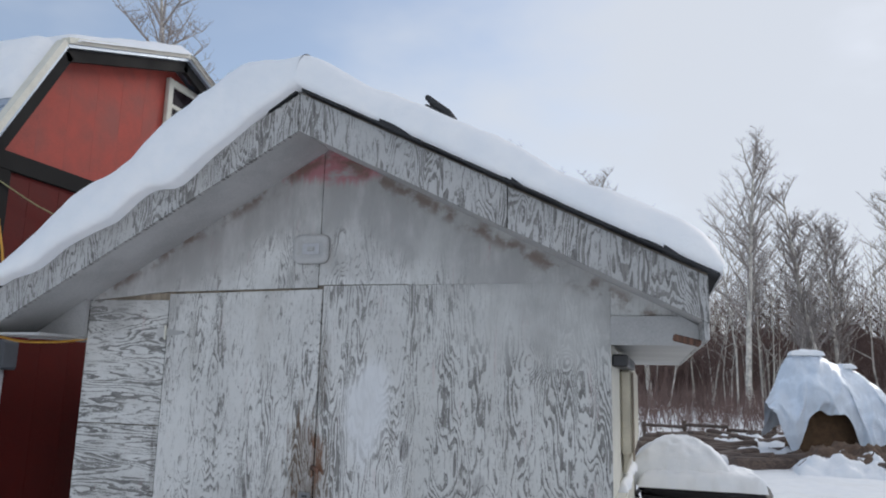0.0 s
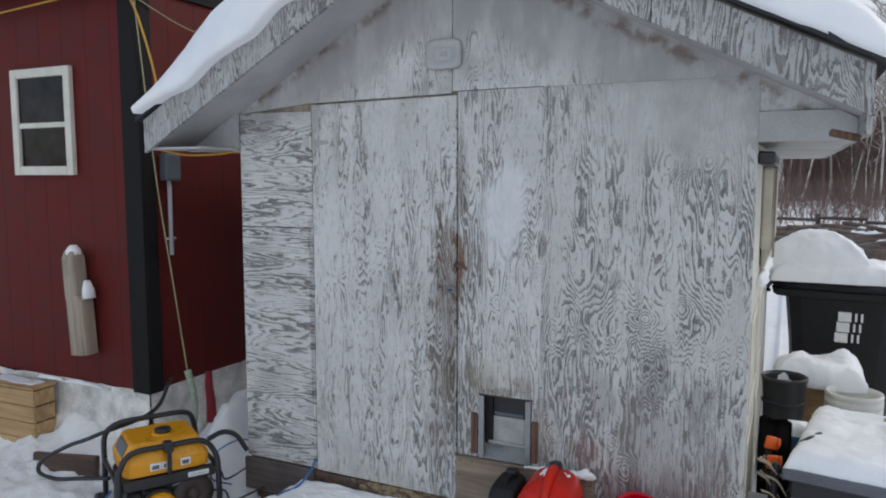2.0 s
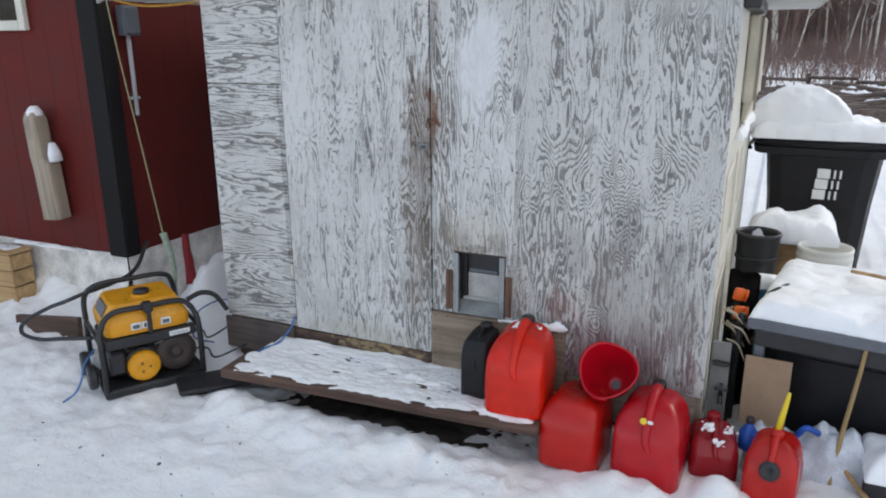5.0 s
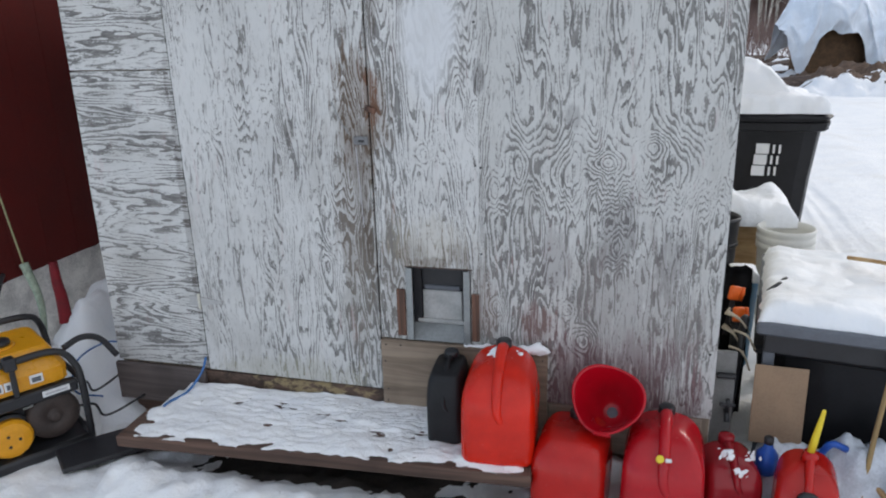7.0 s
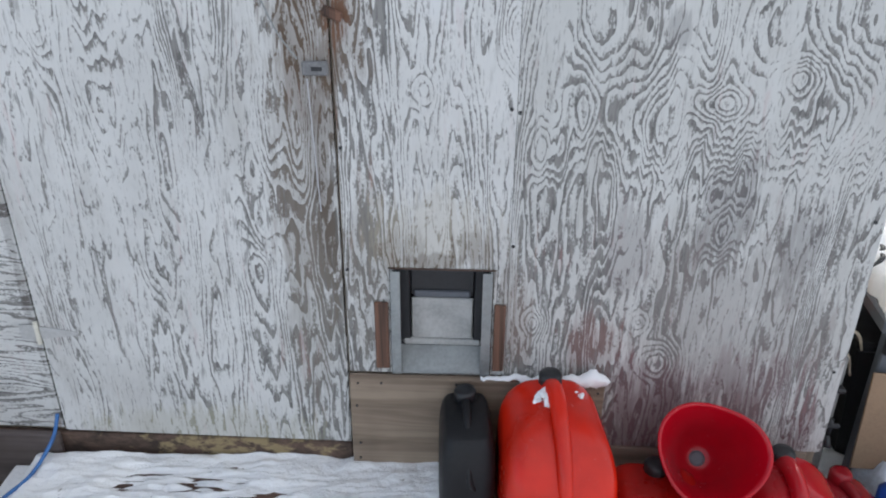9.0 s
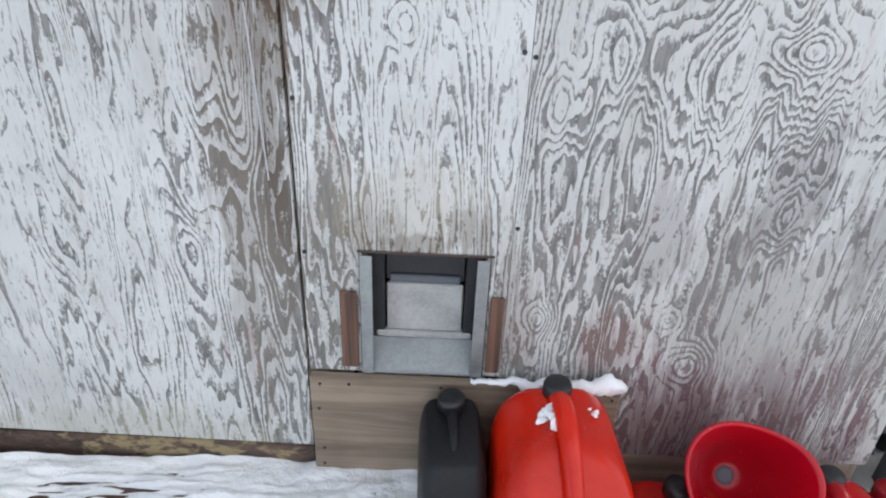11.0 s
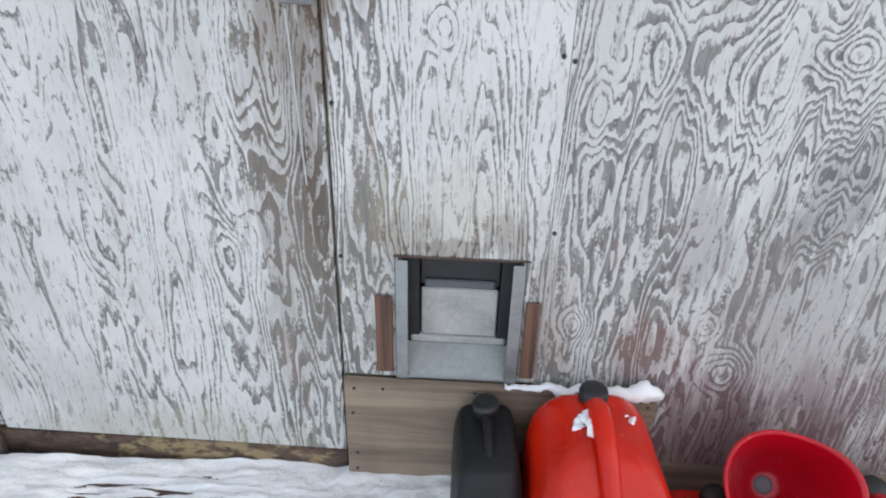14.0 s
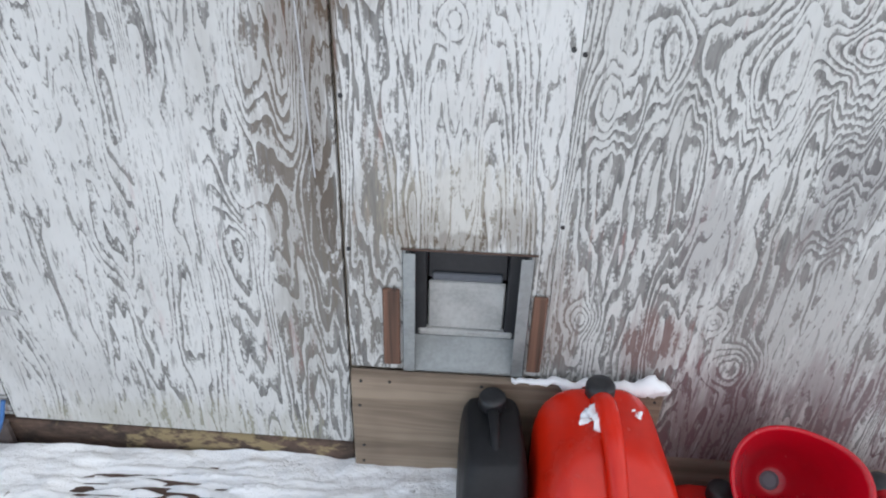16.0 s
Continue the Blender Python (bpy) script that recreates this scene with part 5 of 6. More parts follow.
cable("power_cable", [(-2.30, 0.12, 0.55), (-2.12, -0.18, 0.47), (-2.20, -0.45, 0.42), (-2.30, -0.475, 0.375), (-2.41, -0.49, 0.33), (-2.545, -0.535, 0.25), (-2.575, -0.54, 0.18), (-2.48, -0.515, 0.15), (-2.33, -0.49, 0.17), (-2.13, -0.47, 0.20)], 0.011, BLACK_PLASTIC, "thick black cable looping from the cabin wall to the generator")
cable("electric_cable", [(-1.94, -0.62, 0.23), (-1.915, -0.704, 0.19), (-1.917, -0.731, 0.12), (-1.939, -0.757, 0.06), (-1.965, -0.81, 0.03)], 0.005, BLUE_CORD, "thin blue cord hanging by the generator", "cord")
cable("electric_cable", [(-1.185, -0.008, 0.30), (-1.195, -0.04, 0.24), (-1.22, -0.12, 0.19), (-1.25, -0.22, 0.185), (-1.30, -0.32, 0.12)], 0.005, BLUE_CORD, "thin blue cord hanging past the door sill", "cord")
cable("electric_cable", [(-1.60, 0.02, 0.20), (-1.70, -0.09, 0.13), (-1.78, -0.06, 0.15), (-1.90, -0.10, 0.13)], 0.005, BLACK_PLASTIC, "short black cord lying in snow", "cord")
cable("electric_cable", [(-1.50, -0.03, 0.10), (-1.60, -0.16, 0.06), (-1.70, -0.12, 0.08), (-1.80, -0.20, 0.08)], 0.005, BLACK_PLASTIC, "short black cord lying in snow", "cord")
cable("electric_cable", [(-1.60, 0.05, 0.30), (-1.72, 0.03, 0.30), (-1.84, -0.02, 0.22), (-1.80, -0.10, 0.12), (-1.66, -0.10, 0.11)], 0.004, BLUE_CORD, "tangled thin blue cord in snow", "cord")

# ---- by the cabin wall ----
cable("rope", [(HX + 0.05, HY - 0.05, 2.74), (HX + 0.08, HY - 0.03, 2.3), (HX + 0.12, HY + 0.0, 1.7), (HX + 0.20, HY + 0.02, 1.1), (HX + 0.27, HY + 0.03, 0.62)], 0.0042, GREEN_CORD, "green-yellow rope hanging down the cabin corner", "rope")
cable("rope", [(HX + 0.27, HY + 0.03, 0.63), (HX + 0.30, HY + 0.04, 0.50), (HX + 0.32, HY + 0.03, 0.40), (HX + 0.33, HY + 0.0, 0.25)], 0.020, plain("frayed_rope", (0.30, 0.36, 0.28), 0.9, 0.3, 40.0), "frayed grey-green rope end", "rope", 0.012)
cable("rope", [(HX + 0.03, HY - 0.02, 2.72), (HX + 0.05, HY + 0.30, 2.62), (HX + 0.04, HY + 0.70, 2.58), (HX + 0.04, HY + 1.1, 2.60)], 0.0042, GREEN_CORD, "green-yellow rope strung along the gable", "rope")
cable("extension_cord", [(HX - 2.2, HY - 0.06, 2.70), (HX - 1.2, HY - 0.07, 2.72), (HX - 0.1, HY - 0.07, 2.77), (HX + 0.03, HY - 0.05, 2.70), (HX + 0.16, HY - 0.04, 2.35), (HX + 0.22, HY - 0.04, 2.05)], 0.006, ORANGE_CORD, "orange extension cord along the cabin eave", "cord")
cable("extension_cord", [(-1.95, -0.22, 1.87), (-1.85, -0.15, 1.845), (-1.72, -0.06, 1.85), (-1.62, 0.01, 1.87)], 0.006, ORANGE_CORD, "orange cord slung under the shed eave", "cord")
ebox = thing("electric_box", pose(HX + 0.002, HY + 0.185, 1.71), "small grey electric box with conduit on red wall", "electric box")
part("body", box(0.0, 0.06, -0.055, 0.055, 0.0, 0.16, 0.006), GREY_PAINT, ebox)
part("lid", box(0.061, 0.070, -0.048, 0.048, 0.01, 0.15, 0.004), GREY_PAINT, ebox)
part("conduit", tube([(0.03, -0.01, -0.44), (0.03, -0.01, 0.0)], 0.013, 12, 1), PVC, ebox, "pale grey conduit pipe", True)
part("clip", box(0.0, 0.03, -0.03, 0.03, -0.35, -0.335, 0.003), PVC, ebox)

log = thing("hanging_post", pose(-2.862, HY - 0.07, 0.632, 0, -4, 0), "short weathered grey post hung on red siding, snow on top", "post")
part("post", loft([(0.04, 0.070, 0.055, 0.02, 0), (0.36, 0.070, 0.055, 0.02, 0), (0.40, 0.052, 0.055, 0.0, 0), (0.62, 0.052, 0.052, 0.0, 0), (0.66, 0.040, 0.040, 0.0, 0), (0.675, 0.02, 0.02, 0, 0)], 24, 5), GREYWOOD_Z, log)
part("hanger", box(-0.02, 0.02, 0.055, 0.069, 0.2, 0.5, 0.002), METAL, log)
tagged(part("snow_cover", loft([(1.274, 0.046, 0.046, -2.902, HY - 0.07), (1.297, 0.040, 0.042, -2.902, HY - 0.07), (1.327, 0.018, 0.02, -2.902, HY - 0.07)], 16, 2.2), SNOW, smooth=True), "small cap of snow on the hanging post", "snow")
tagged(part("snow_cover", loft([(1.017, 0.028, 0.04, -2.782, HY - 0.07), (1.062, 0.026, 0.04, -2.787, HY - 0.07), (1.122, 0.012, 0.02, -2.797, HY - 0.07)], 16, 2.2), SNOW, smooth=True), "snow caught in the post's notch", "snow")

crate = thing("wooden_crate", pose(-3.43, -0.05, 0.02, 0, 0, 2), "small box of raw pine planks against the cabin", "crate")
for k in range(4):
    z = 0.0 + k * 0.103
    part("slat", box(-0.255, 0.255, -0.10, -0.082, z, z + 0.099, 0.004), PINE, crate)
    part("slat", box(0.237, 0.255, -0.081, 0.05, z + 0.003, z + 0.096, 0.004), PINE, crate)
    part("slat", box(-0.255, -0.237, -0.081, 0.05, z + 0.003, z + 0.096, 0.004), PINE, crate)
part("lid", box(-0.265, 0.265, -0.108, 0.06, 0.414, 0.428, 0.004), PINE, crate)
tagged(part("snow_dusting", mound(-3.66, -3.24, -0.10, 0.0, 0.448, 0.004, 4.0, 0.02, 30, 12, 2.5), SNOW, smooth=True), "dusting of snow on the crate lid", "snow")
tagged(part("leaning_board", box(-0.06, 0.06, -0.012, 0.012, 0, 1.35, 0.004, pose(-4.44, -0.06, 0.1, -5, 0, 0)), CARD, smooth=False), "tan board leaning on the red cabin", "board")
sack = part("sack", mound(-4.35, -3.92, -0.42, -0.10, 0.10, 0.26, 8.0, 0.16, 26, 22, 0.2), FOIL, smooth=True)
tagged(sack, "white plastic sack dusted with snow", "sack")
tagged(part("half_buried_board", box(-0.25, 0.25, -0.018, 0.018, -0.09, 0.055, 0.006, pose(-2.65, -0.33, 0.135, -10, -6, 2)), DARKWOOD), "brown board half buried in snow", "board")

# plastic skirting under the cabin
bm = bmesh.new()
def skirt_strip(bm, p, q, n, out):
    rows = []
    for i in range(n + 1):
        u = i / n
        x, y = p[0] + (q[0] - p[0]) * u, p[1] + (q[1] - p[1]) * u
        col = []
        for j in range(9):
            v = j / 8
            f = 0.05 * fbm(u * n * 0.14, v * 1.5, 3.0, 3) + 0.10 * (1 - v) ** 2 + 0.012 * fbm(u * n * 0.5, v * 4, 8.0, 2)
            f = max(0.006, f)
            col.append(bm.verts.new((x + out[0] * f, y + out[1] * f, -0.05 + (BASE + 0.05) * v)))
        rows.append(col)
    for i in range(n):
        for j in range(8):
            bm.faces.new((rows[i][j], rows[i + 1][j], rows[i + 1][j + 1], rows[i][j + 1]))
skirt_strip(bm, (HX - HL, HY + 0.01), (HX - 0.01, HY + 0.01), 150, (0, -1))
skirt_strip(bm, (HX - 0.01, HY + 0.01), (HX - 0.01, HY + HW), 60, (1, 0))
tagged(part("skirting", bm, FOIL, smooth=True), "crumpled dirty white plastic skirting under the cabin", "skirting", kind="structure")
tagged(part("snow_ledge", mound(HX - 0.95, HX - 0.30, HY - 0.035, HY - 0.003, BASE - 0.012, 0.014, 5.0, 0.03, 60, 8, 2.0), SNOW_GROUND, smooth=True), "snow caught along the foot of the siding", "snow")
bm = mound(-2.42, -1.50, -0.30, 2.2, -0.06, 0.86, 3.0, 0.75, 60, 90, 0.20, 0.0, True)
for v in bm.verts:
    k = min(1.0, max(0.22, 0.22 + (v.co.y + 0.12) / 0.75))
    v.co.z = -0.06 + (v.co.z + 0.06) * k * (1 + 0.25 * fbm(v.co.x * 3, v.co.y * 3, 2.0, 2) + 0.07 * fbm(v.co.x * 10, v.co.y * 10, 6.0, 3))
tagged(part("snow_bank", bm, SNOW, smooth=True), "snow banked in the gap between cabin and shed", "snow", kind="stuff")
strap = part("red_strap", tube([(-2.13, 0.25, 0.58), (-2.10, 0.22, 0.50), (-2.08, 0.21, 0.42), (-2.06, 0.19, 0.30)], 0.020, 10, 8, 0.030), plain("red_webbing", (0.20, 0.008, 0.014), 0.7, 0.25, 20.0), smooth=True)
tagged(strap, "crumpled red fabric strap on the snow bank", "strap")

# ---- table, bins and clutter beside the shed ----
table = thing("work_table", pose(0.965, 0.10, 0.0, 0, 0, -9), "grey outdoor table covered in snow", "table")
part("tabletop", box(0.0, 1.25, 0.0, 0.85, 0.545, 0.592, 0.008), GREY_PAINT, table)
part("apron", box(0.03, 1.22, 0.03, 0.05, 0.47, 0.543, 0.004), BLACK_PLASTIC, table)
for x in (0.05, 1.18):
    for y in (0.06, 0.78):
        part("leg", box(x - 0.02, x + 0.02, y - 0.02, y + 0.02, 0.0, 0.544, 0.004), GREY_PAINT, table)
ts = part("table_snow", mound(0.01, 1.24, 0.015, 0.84, 0.594, 0.05, 6.0, 0.06, 90, 64, 0.6), SNOW, smooth=True)
ts.matrix_world = table.matrix_world
tagged(ts, "lumpy snow lying on the grey table", "snow")
lump = part("snow_lump", mound(0.50, 0.95, 0.22, 0.62, 0.63, 0.20, 9.0, 0.18, 30, 30, 0.3), SNOW, smooth=True)
lump.matrix_world = table.matrix_world
tagged(lump, "rounded heap of snow on the table", "snow")
tagged(part("bark_stick", tube([(1.36, 0.62, 0.685), (1.45, 0.55, 0.695), (1.55, 0.50, 0.69)], 0.008, 8, 6), PINE, smooth=True), "yellowish stick lying in the table snow", "stick")
for k, (x, y) in enumerate(((1.10, 0.42), (1.07, 0.36), (1.12, 0.50), (1.13, 0.30))):
    tagged(part("chain_link", tube([(x - 0.04, y - 0.03, 0.628), (x, y, 0.648), (x + 0.02, y + 0.06, 0.632)], 0.007, 8, 5), BLACK_PLASTIC, smooth=True), "dark scrap poking from the table snow", "scrap", "scraps on the table")
tote = thing("storage_tote", pose(1.52, 0.42, 0.0, 0, 0, -9), "black plastic tote under the table", "tote")
part("body", loft([(0.0, 0.44, 0.24, 0, 0), (0.02, 0.46, 0.26, 0, 0), (0.42, 0.49, 0.28, 0, 0)], 32, 7), MATT_BLACK, tote)
part("lid", box(-0.50, 0.50, -0.29, 0.29, 0.422, 0.455, 0.01), MATT_BLACK, tote)
card = part("cardboard_sheet", box(0.0, 0.175, -0.004, 0.004, 0.0, 0.30, 0.001, pose(0.975, 0.085, 0.13, -4, 0, -3)), CARD)
tagged(card, "brown cardboard sheet leaning under the table", "cardboard")
bag = part("plastic_bag", mound(1.00, 1.45, -0.06, 0.14, -0.03, 0.22, 12.0, 0.10, 40, 26, 0.55), plain("clear_plastic_bag", (0.60, 0.64, 0.70), 0.25, 0.2, 12.0, 0.5), smooth=True)
tagged(bag, "crumpled pale plastic bag in the snow", "plastic bag")
bottle = thing("bottle", pose(1.02, -0.045, 0.09), "blue plastic bottle with a dark cap", "bottle")
part("body", lathe([(0.028, 0), (0.036, 0.008), (0.036, 0.075), (0.018, 0.10), (0.014, 0.115)], 18), BLUE_PLASTIC, bottle, smooth=True)
part("cap", lathe([(0.015, 0.116), (0.016, 0.120), (0.016, 0.138), (0.010, 0.142)], 14), BLACK_PLASTIC, bottle, smooth=True)
tagged(part("blue_strap", tube([(1.19, -0.02, 0.17), (1.22, -0.03, 0.22), (1.27, -0.02, 0.20)], 0.012, 8, 5), BLUE_PLASTIC, smooth=True), "blue plastic scrap on the bag", "scrap")
tagged(part("stick", tube([(1.325, -0.055, 0.0), (1.345, -0.02, 0.22), (1.375, 0.02, 0.45), (1.39, 0.05, 0.585)], 0.010, 8, 5, 0.007), woodgrain("peeled_stick", (0.46, 0.33, 0.15), (0.30, 0.20, 0.09), "z"), smooth=True), "thin yellowish stick leaning on the table", "stick")
tagged(part("stick", tube([(1.36, -0.03, 0.09), (1.41, -0.09, 0.05), (1.47, -0.16, 0.02)], 0.010, 8, 5), PINE, smooth=True), "short yellowish stick in the snow", "stick")
blk = part("black_box", box(-0.22, 0.22, -0.10, 0.12, 0.0, 0.15, 0.012, pose(1.66, -0.06, 0.0, 0, 0, -12)), BLACK_PLASTIC)
tagged(blk, "black box capped with snow beside the table", "box")
tagged(part("snow_cover", mound(1.42, 1.92, -0.20, 0.10, 0.14, 0.085, 14.0, 0.09, 36, 26, 0.35), SNOW, smooth=True), "snow heaped on the black box", "snow")
tagged(part("log_end", lathe([(0.040, -0.14), (0.045, -0.02), (0.043, 0.0), (0.02, 0.002)], 18, pose(1.545, 0.03, 0.56, 84, 0, 8)), RUSTY_WOOD, smooth=False), "short reddish log end at the table edge", "log")

drum = thing("black_pail", pose(0.965, 1.62, 0.02), "black plastic pail beside the shed wall", "pail")
part("body", lathe([(0.095, 0.0), (0.10, 0.02), (0.112, 0.40), (0.120, 0.54), (0.126, 0.545), (0.126, 0.56), (0.118, 0.565), (0.112, 0.54), (0.09, 0.10), (0.05, 0.09)], 30), BLACK_PLASTIC, drum, smooth=True)
part("hoop", lathe([(0.113, 0.40), (0.121, 0.405), (0.121, 0.42), (0.114, 0.425)], 30), DARK_STEEL, drum, smooth=True)
ORANGE = plain("orange_plastic", (0.78, 0.13, 0.012), 0.45, 0.15, 10.0)
PALE_STICK = woodgrain("pale_stick", (0.56, 0.49, 0.38), (0.36, 0.30, 0.22), "x")
for k, (x, y, z) in enumerate(((0.925, 0.36, 0.60), (0.935, 0.28, 0.545))):
    tl = thing("pruning_shears", pose(x - 0.008, y, z, -8, 12 - 10 * k, 20) @ Matrix.Scale(0.75, 4), "orange-handled shears hung at the table's end", "shears", "tools by the shed")
    part("grip", loft([(-0.035, 0.024, 0.012, 0, 0), (-0.028, 0.028, 0.015, 0, 0), (0.030, 0.030, 0.016, 0.004, 0), (0.037, 0.024, 0.012, 0.006, 0)], 20, 4.0), ORANGE, tl, "orange plastic grip", True)
    part("grip", loft([(-0.035, 0.008, 0.010, 0.040, 0), (0.0, 0.010, 0.012, 0.046, 0), (0.035, 0.008, 0.010, 0.044, 0)], 16, 3.0), ORANGE, tl, "", True)
    part("blade", box(-0.012, 0.016, -0.004, 0.004, -0.22, -0.036, 0.002), DARK_STEEL, tl, "dark steel blade")
for k in range(7):
    x, y, z = 0.915 + 0.012 * (k % 4), 0.18 + 0.05 * (k % 3), 0.60 - 0.022 * k
    tagged(part("stick", tube([(x - 0.045, y + 0.02, z - 0.02 + 0.012 * (k % 3)), (x, y, z - 0.03), (x + 0.035, y + 0.02, z - 0.075 - 0.006 * k)], 0.0055, 8, 4, 0.0035), PALE_STICK, smooth=True), "thin pale stick in a bundle by the table", "stick", "sticks by the table")
for k, (x, y, ry) in enumerate(((0.915, 0.26, 3), (0.935, 0.33, -2))):
    tl = thing("garden_tool", pose(x, y, 0.0, 4, ry, 0), "dark long-handled tool leaning on the shed's side", "tool", "tools by the shed")
    part("handle", tube([(0, 0, 0.02), (0.004, 0, 0.22), (0, 0, 0.50)], 0.013, 8, 3), DARK_STEEL, tl, smooth=True)
    part("grip", lathe([(0.014, 0.50), (0.017, 0.51), (0.016, 0.56), (0.008, 0.57)], 12), BLACK_PLASTIC, tl, "", True)
tagged(part("grey_board", box(0.842, 0.918, 0.128, 0.140, 0.0, 0.46, 0.003), plain("pale_grey_board", (0.20, 0.198, 0.195), 0.7, 0.2, 8.0)), "grey board standing between shed and table", "board")
tap = thing("tap", pose(0.895, 0.126, 0.255), "black outdoor tap with a cross handle", "tap")
part("pipe", tube([(0.0, 0.0, -0.03), (0.0, -0.03, -0.03), (0.0, -0.045, -0.055)], 0.010, 10, 5), BLACK_PLASTIC, tap, smooth=True)
part("stem", tube([(0.0, -0.03, -0.02), (0.0, -0.03, 0.03)], 0.008, 10, 1), BLACK_PLASTIC, tap, smooth=True)
part("handle", box(-0.028, 0.028, -0.038, -0.022, 0.0, 0.014, 0.005), BLACK_PLASTIC, tap)
tagged(part("black_bar", box(0.850, 0.918, 0.098, 0.126, 0.362, 0.378, 0.005), BLACK_PLASTIC), "short black bar fixed to the grey board", "bar")
tagged(part("rusty_fitting", loft([(0.0, 0.045, 0.045, 0.845, -0.045), (0.05, 0.055, 0.050, 0.845, -0.045), (0.10, 0.040, 0.045, 0.85, -0.04), (0.135, 0.048, 0.030, 0.84, -0.04), (0.16, 0.02, 0.02, 0.835, -0.04)], 14, 2.4), plain("rusty_iron", (0.05, 0.035, 0.03), 0.7, 0.5, 30.0, 0.5), smooth=True), "lump of dark rusty iron by the cans", "scrap")
# upright black sheet added in place of the dark clutter in this gap
bm = bmesh.new()
grid = [[bm.verts.new((0.865 + 0.135 * i / 10, 0.50 + 0.03 * fbm(i * 0.3, j * 0.2, 6.0) + 0.02 * (j / 14), 0.66 * j / 14 + 0.02 * fbm(i * 0.5, 2.0, j * 0.1))) for j in range(15)] for i in range(11)]
for i in range(10):
    for j in range(14):
        bm.faces.new((grid[i][j], grid[i + 1][j], grid[i + 1][j + 1], grid[i][j + 1]))
bmesh.ops.solidify(bm, geom=bm.faces[:], thickness=0.006)
tagged(part("plastic_sheet", bm, MATT_BLACK, smooth=True), "black sheet added for the dark clutter between shed and table", "plastic sheet")
tub = thing("blue_tub", pose(1.03, 0.98, 0.34), "blue tub with a snow cap beside the shed", "tub")
part("body", lathe([(0.055, -0.32), (0.06, -0.30), (0.075, 0.10), (0.078, 0.12), (0.03, 0.118)], 20), plain("teal_plastic", (0.02, 0.11, 0.19), 0.5, 0.2, 8.0), tub, smooth=True)
tagged(part("snow_cover", mound(0.955, 1.105, 0.905, 1.055, 0.458, 0.055, 51.0, 0.07, 14, 14, 0.2), SNOW, smooth=True), "cap of snow on the blue tub", "snow")
pail = thing("bucket", pose(1.32, 1.62, 0.16), "white ribbed plastic bucket standing in snow", "bucket")
part("body", lathe([(0.120, -0.18), (0.124, 0.0), (0.138, 0.26), (0.146, 0.262), (0.146, 0.29), (0.141, 0.292), (0.143, 0.30), (0.147, 0.302), (0.147, 0.33), (0.142, 0.332), (0.145, 0.345), (0.148, 0.36), (0.144, 0.372), (0.136, 0.372), (0.130, 0.34), (0.118, 0.05), (0.05, 0.04)], 36), BUCKET_WHITE, pail, smooth=True)
wood_box = part("plank_box", box(-0.20, 0.16, -0.12, 0.12, 0.0, 0.50, 0.01, pose(1.12, 1.95, 0.0, 0, 0, 10)), PINE)
tagged(wood_box, "pine box beside the white bucket", "box")
tagged(part("snow_cover", mound(0.90, 1.40, 1.72, 2.16, 0.50, 0.15, 23.0, 0.16, 44, 40, 0.35), SNOW, smooth=True), "snow heaped on the pine box", "snow")

wheelie = thing("wheelie_bin", pose(1.285, 2.70, 0.0, 0, 0, -4) @ Matrix.Diagonal((1.065, 1.0, 1.03, 1.0)), "black wheeled refuse bin heaped with snow", "bin")
part("body", loft([(0.0, 0.27, 0.27, 0.02, 0.33), (0.03, 0.285, 0.285, 0.02, 0.33), (0.55, 0.315, 0.32, 0.02, 0.33), (0.86, 0.345, 0.35, 0.02, 0.33)], 36, 8), MATT_BLACK, wheelie)
part("rim", loft([(0.862, 0.385, 0.37, 0, 0.33), (0.868, 0.40, 0.385, 0, 0.33), (0.915, 0.41, 0.39, 0, 0.33), (0.92, 0.39, 0.37, 0, 0.33)], 36, 9), MATT_BLACK, wheelie)
part("lid", loft([(0.922, 0.40, 0.385, 0, 0.33), (0.95, 0.425, 0.40, 0, 0.33), (0.985, 0.37, 0.35, 0, 0.33)], 36, 7), MATT_BLACK, wheelie)
part("handle_bar", tube([(-0.43, 0.10, 0.88), (-0.45, 0.2, 0.88), (-0.45, 0.5, 0.88), (-0.43, 0.6, 0.88)], 0.014, 10, 5), MATT_BLACK, wheelie, smooth=True)
for k in range(3):
    z = 0.575 + 0.071 * k
    part("marking", box(0.0 - 0.008 * (2 - k), 0.075 - 0.008 * (2 - k), -0.026, -0.0125, z, z + 0.064, 0.001), LABEL_WHITE, wheelie, "white square marking")
    part("marking", box(0.095 - 0.008 * (2 - k), 0.108 - 0.008 * (2 - k), -0.026, -0.0125, z + 0.004, z + 0.058, 0.001), LABEL_WHITE, wheelie)
    part("marking", box(0.128 - 0.008 * (2 - k), 0.141 - 0.008 * (2 - k), -0.026, -0.0125, z + 0.004, z + 0.058, 0.001), LABEL_WHITE, wheelie)
tagged(part("snow_cover", mound(0.78, 1.50, 2.74, 3.46, 1.014, 0.31, 31.0, 0.35, 44, 40, 0.14), SNOW, smooth=True), "peaked heap of snow on the bin lid", "snow")
tagged(part("snow_cover", mound(0.84, 1.70, 2.63, 3.30, 1.006, 0.10, 33.0, 0.10, 70, 40, 0.35), SNOW, smooth=True), "snow spread along the bin's rim", "snow")

# ---- yard and distance ----
bale = part("hay_bale", loft([(-0.1, 0.72, 0.60, 0, 0), (0.3, 0.80, 0.66, 0, 0), (0.9, 0.74, 0.62, 0, 0), (1.35, 0.50, 0.45, 0, 0), (1.55, 0.2, 0.2, 0, 0)], 30, 2.6), HAY, smooth=True)
bale.matrix_world = pose(4.62, 16.35, 0.0)
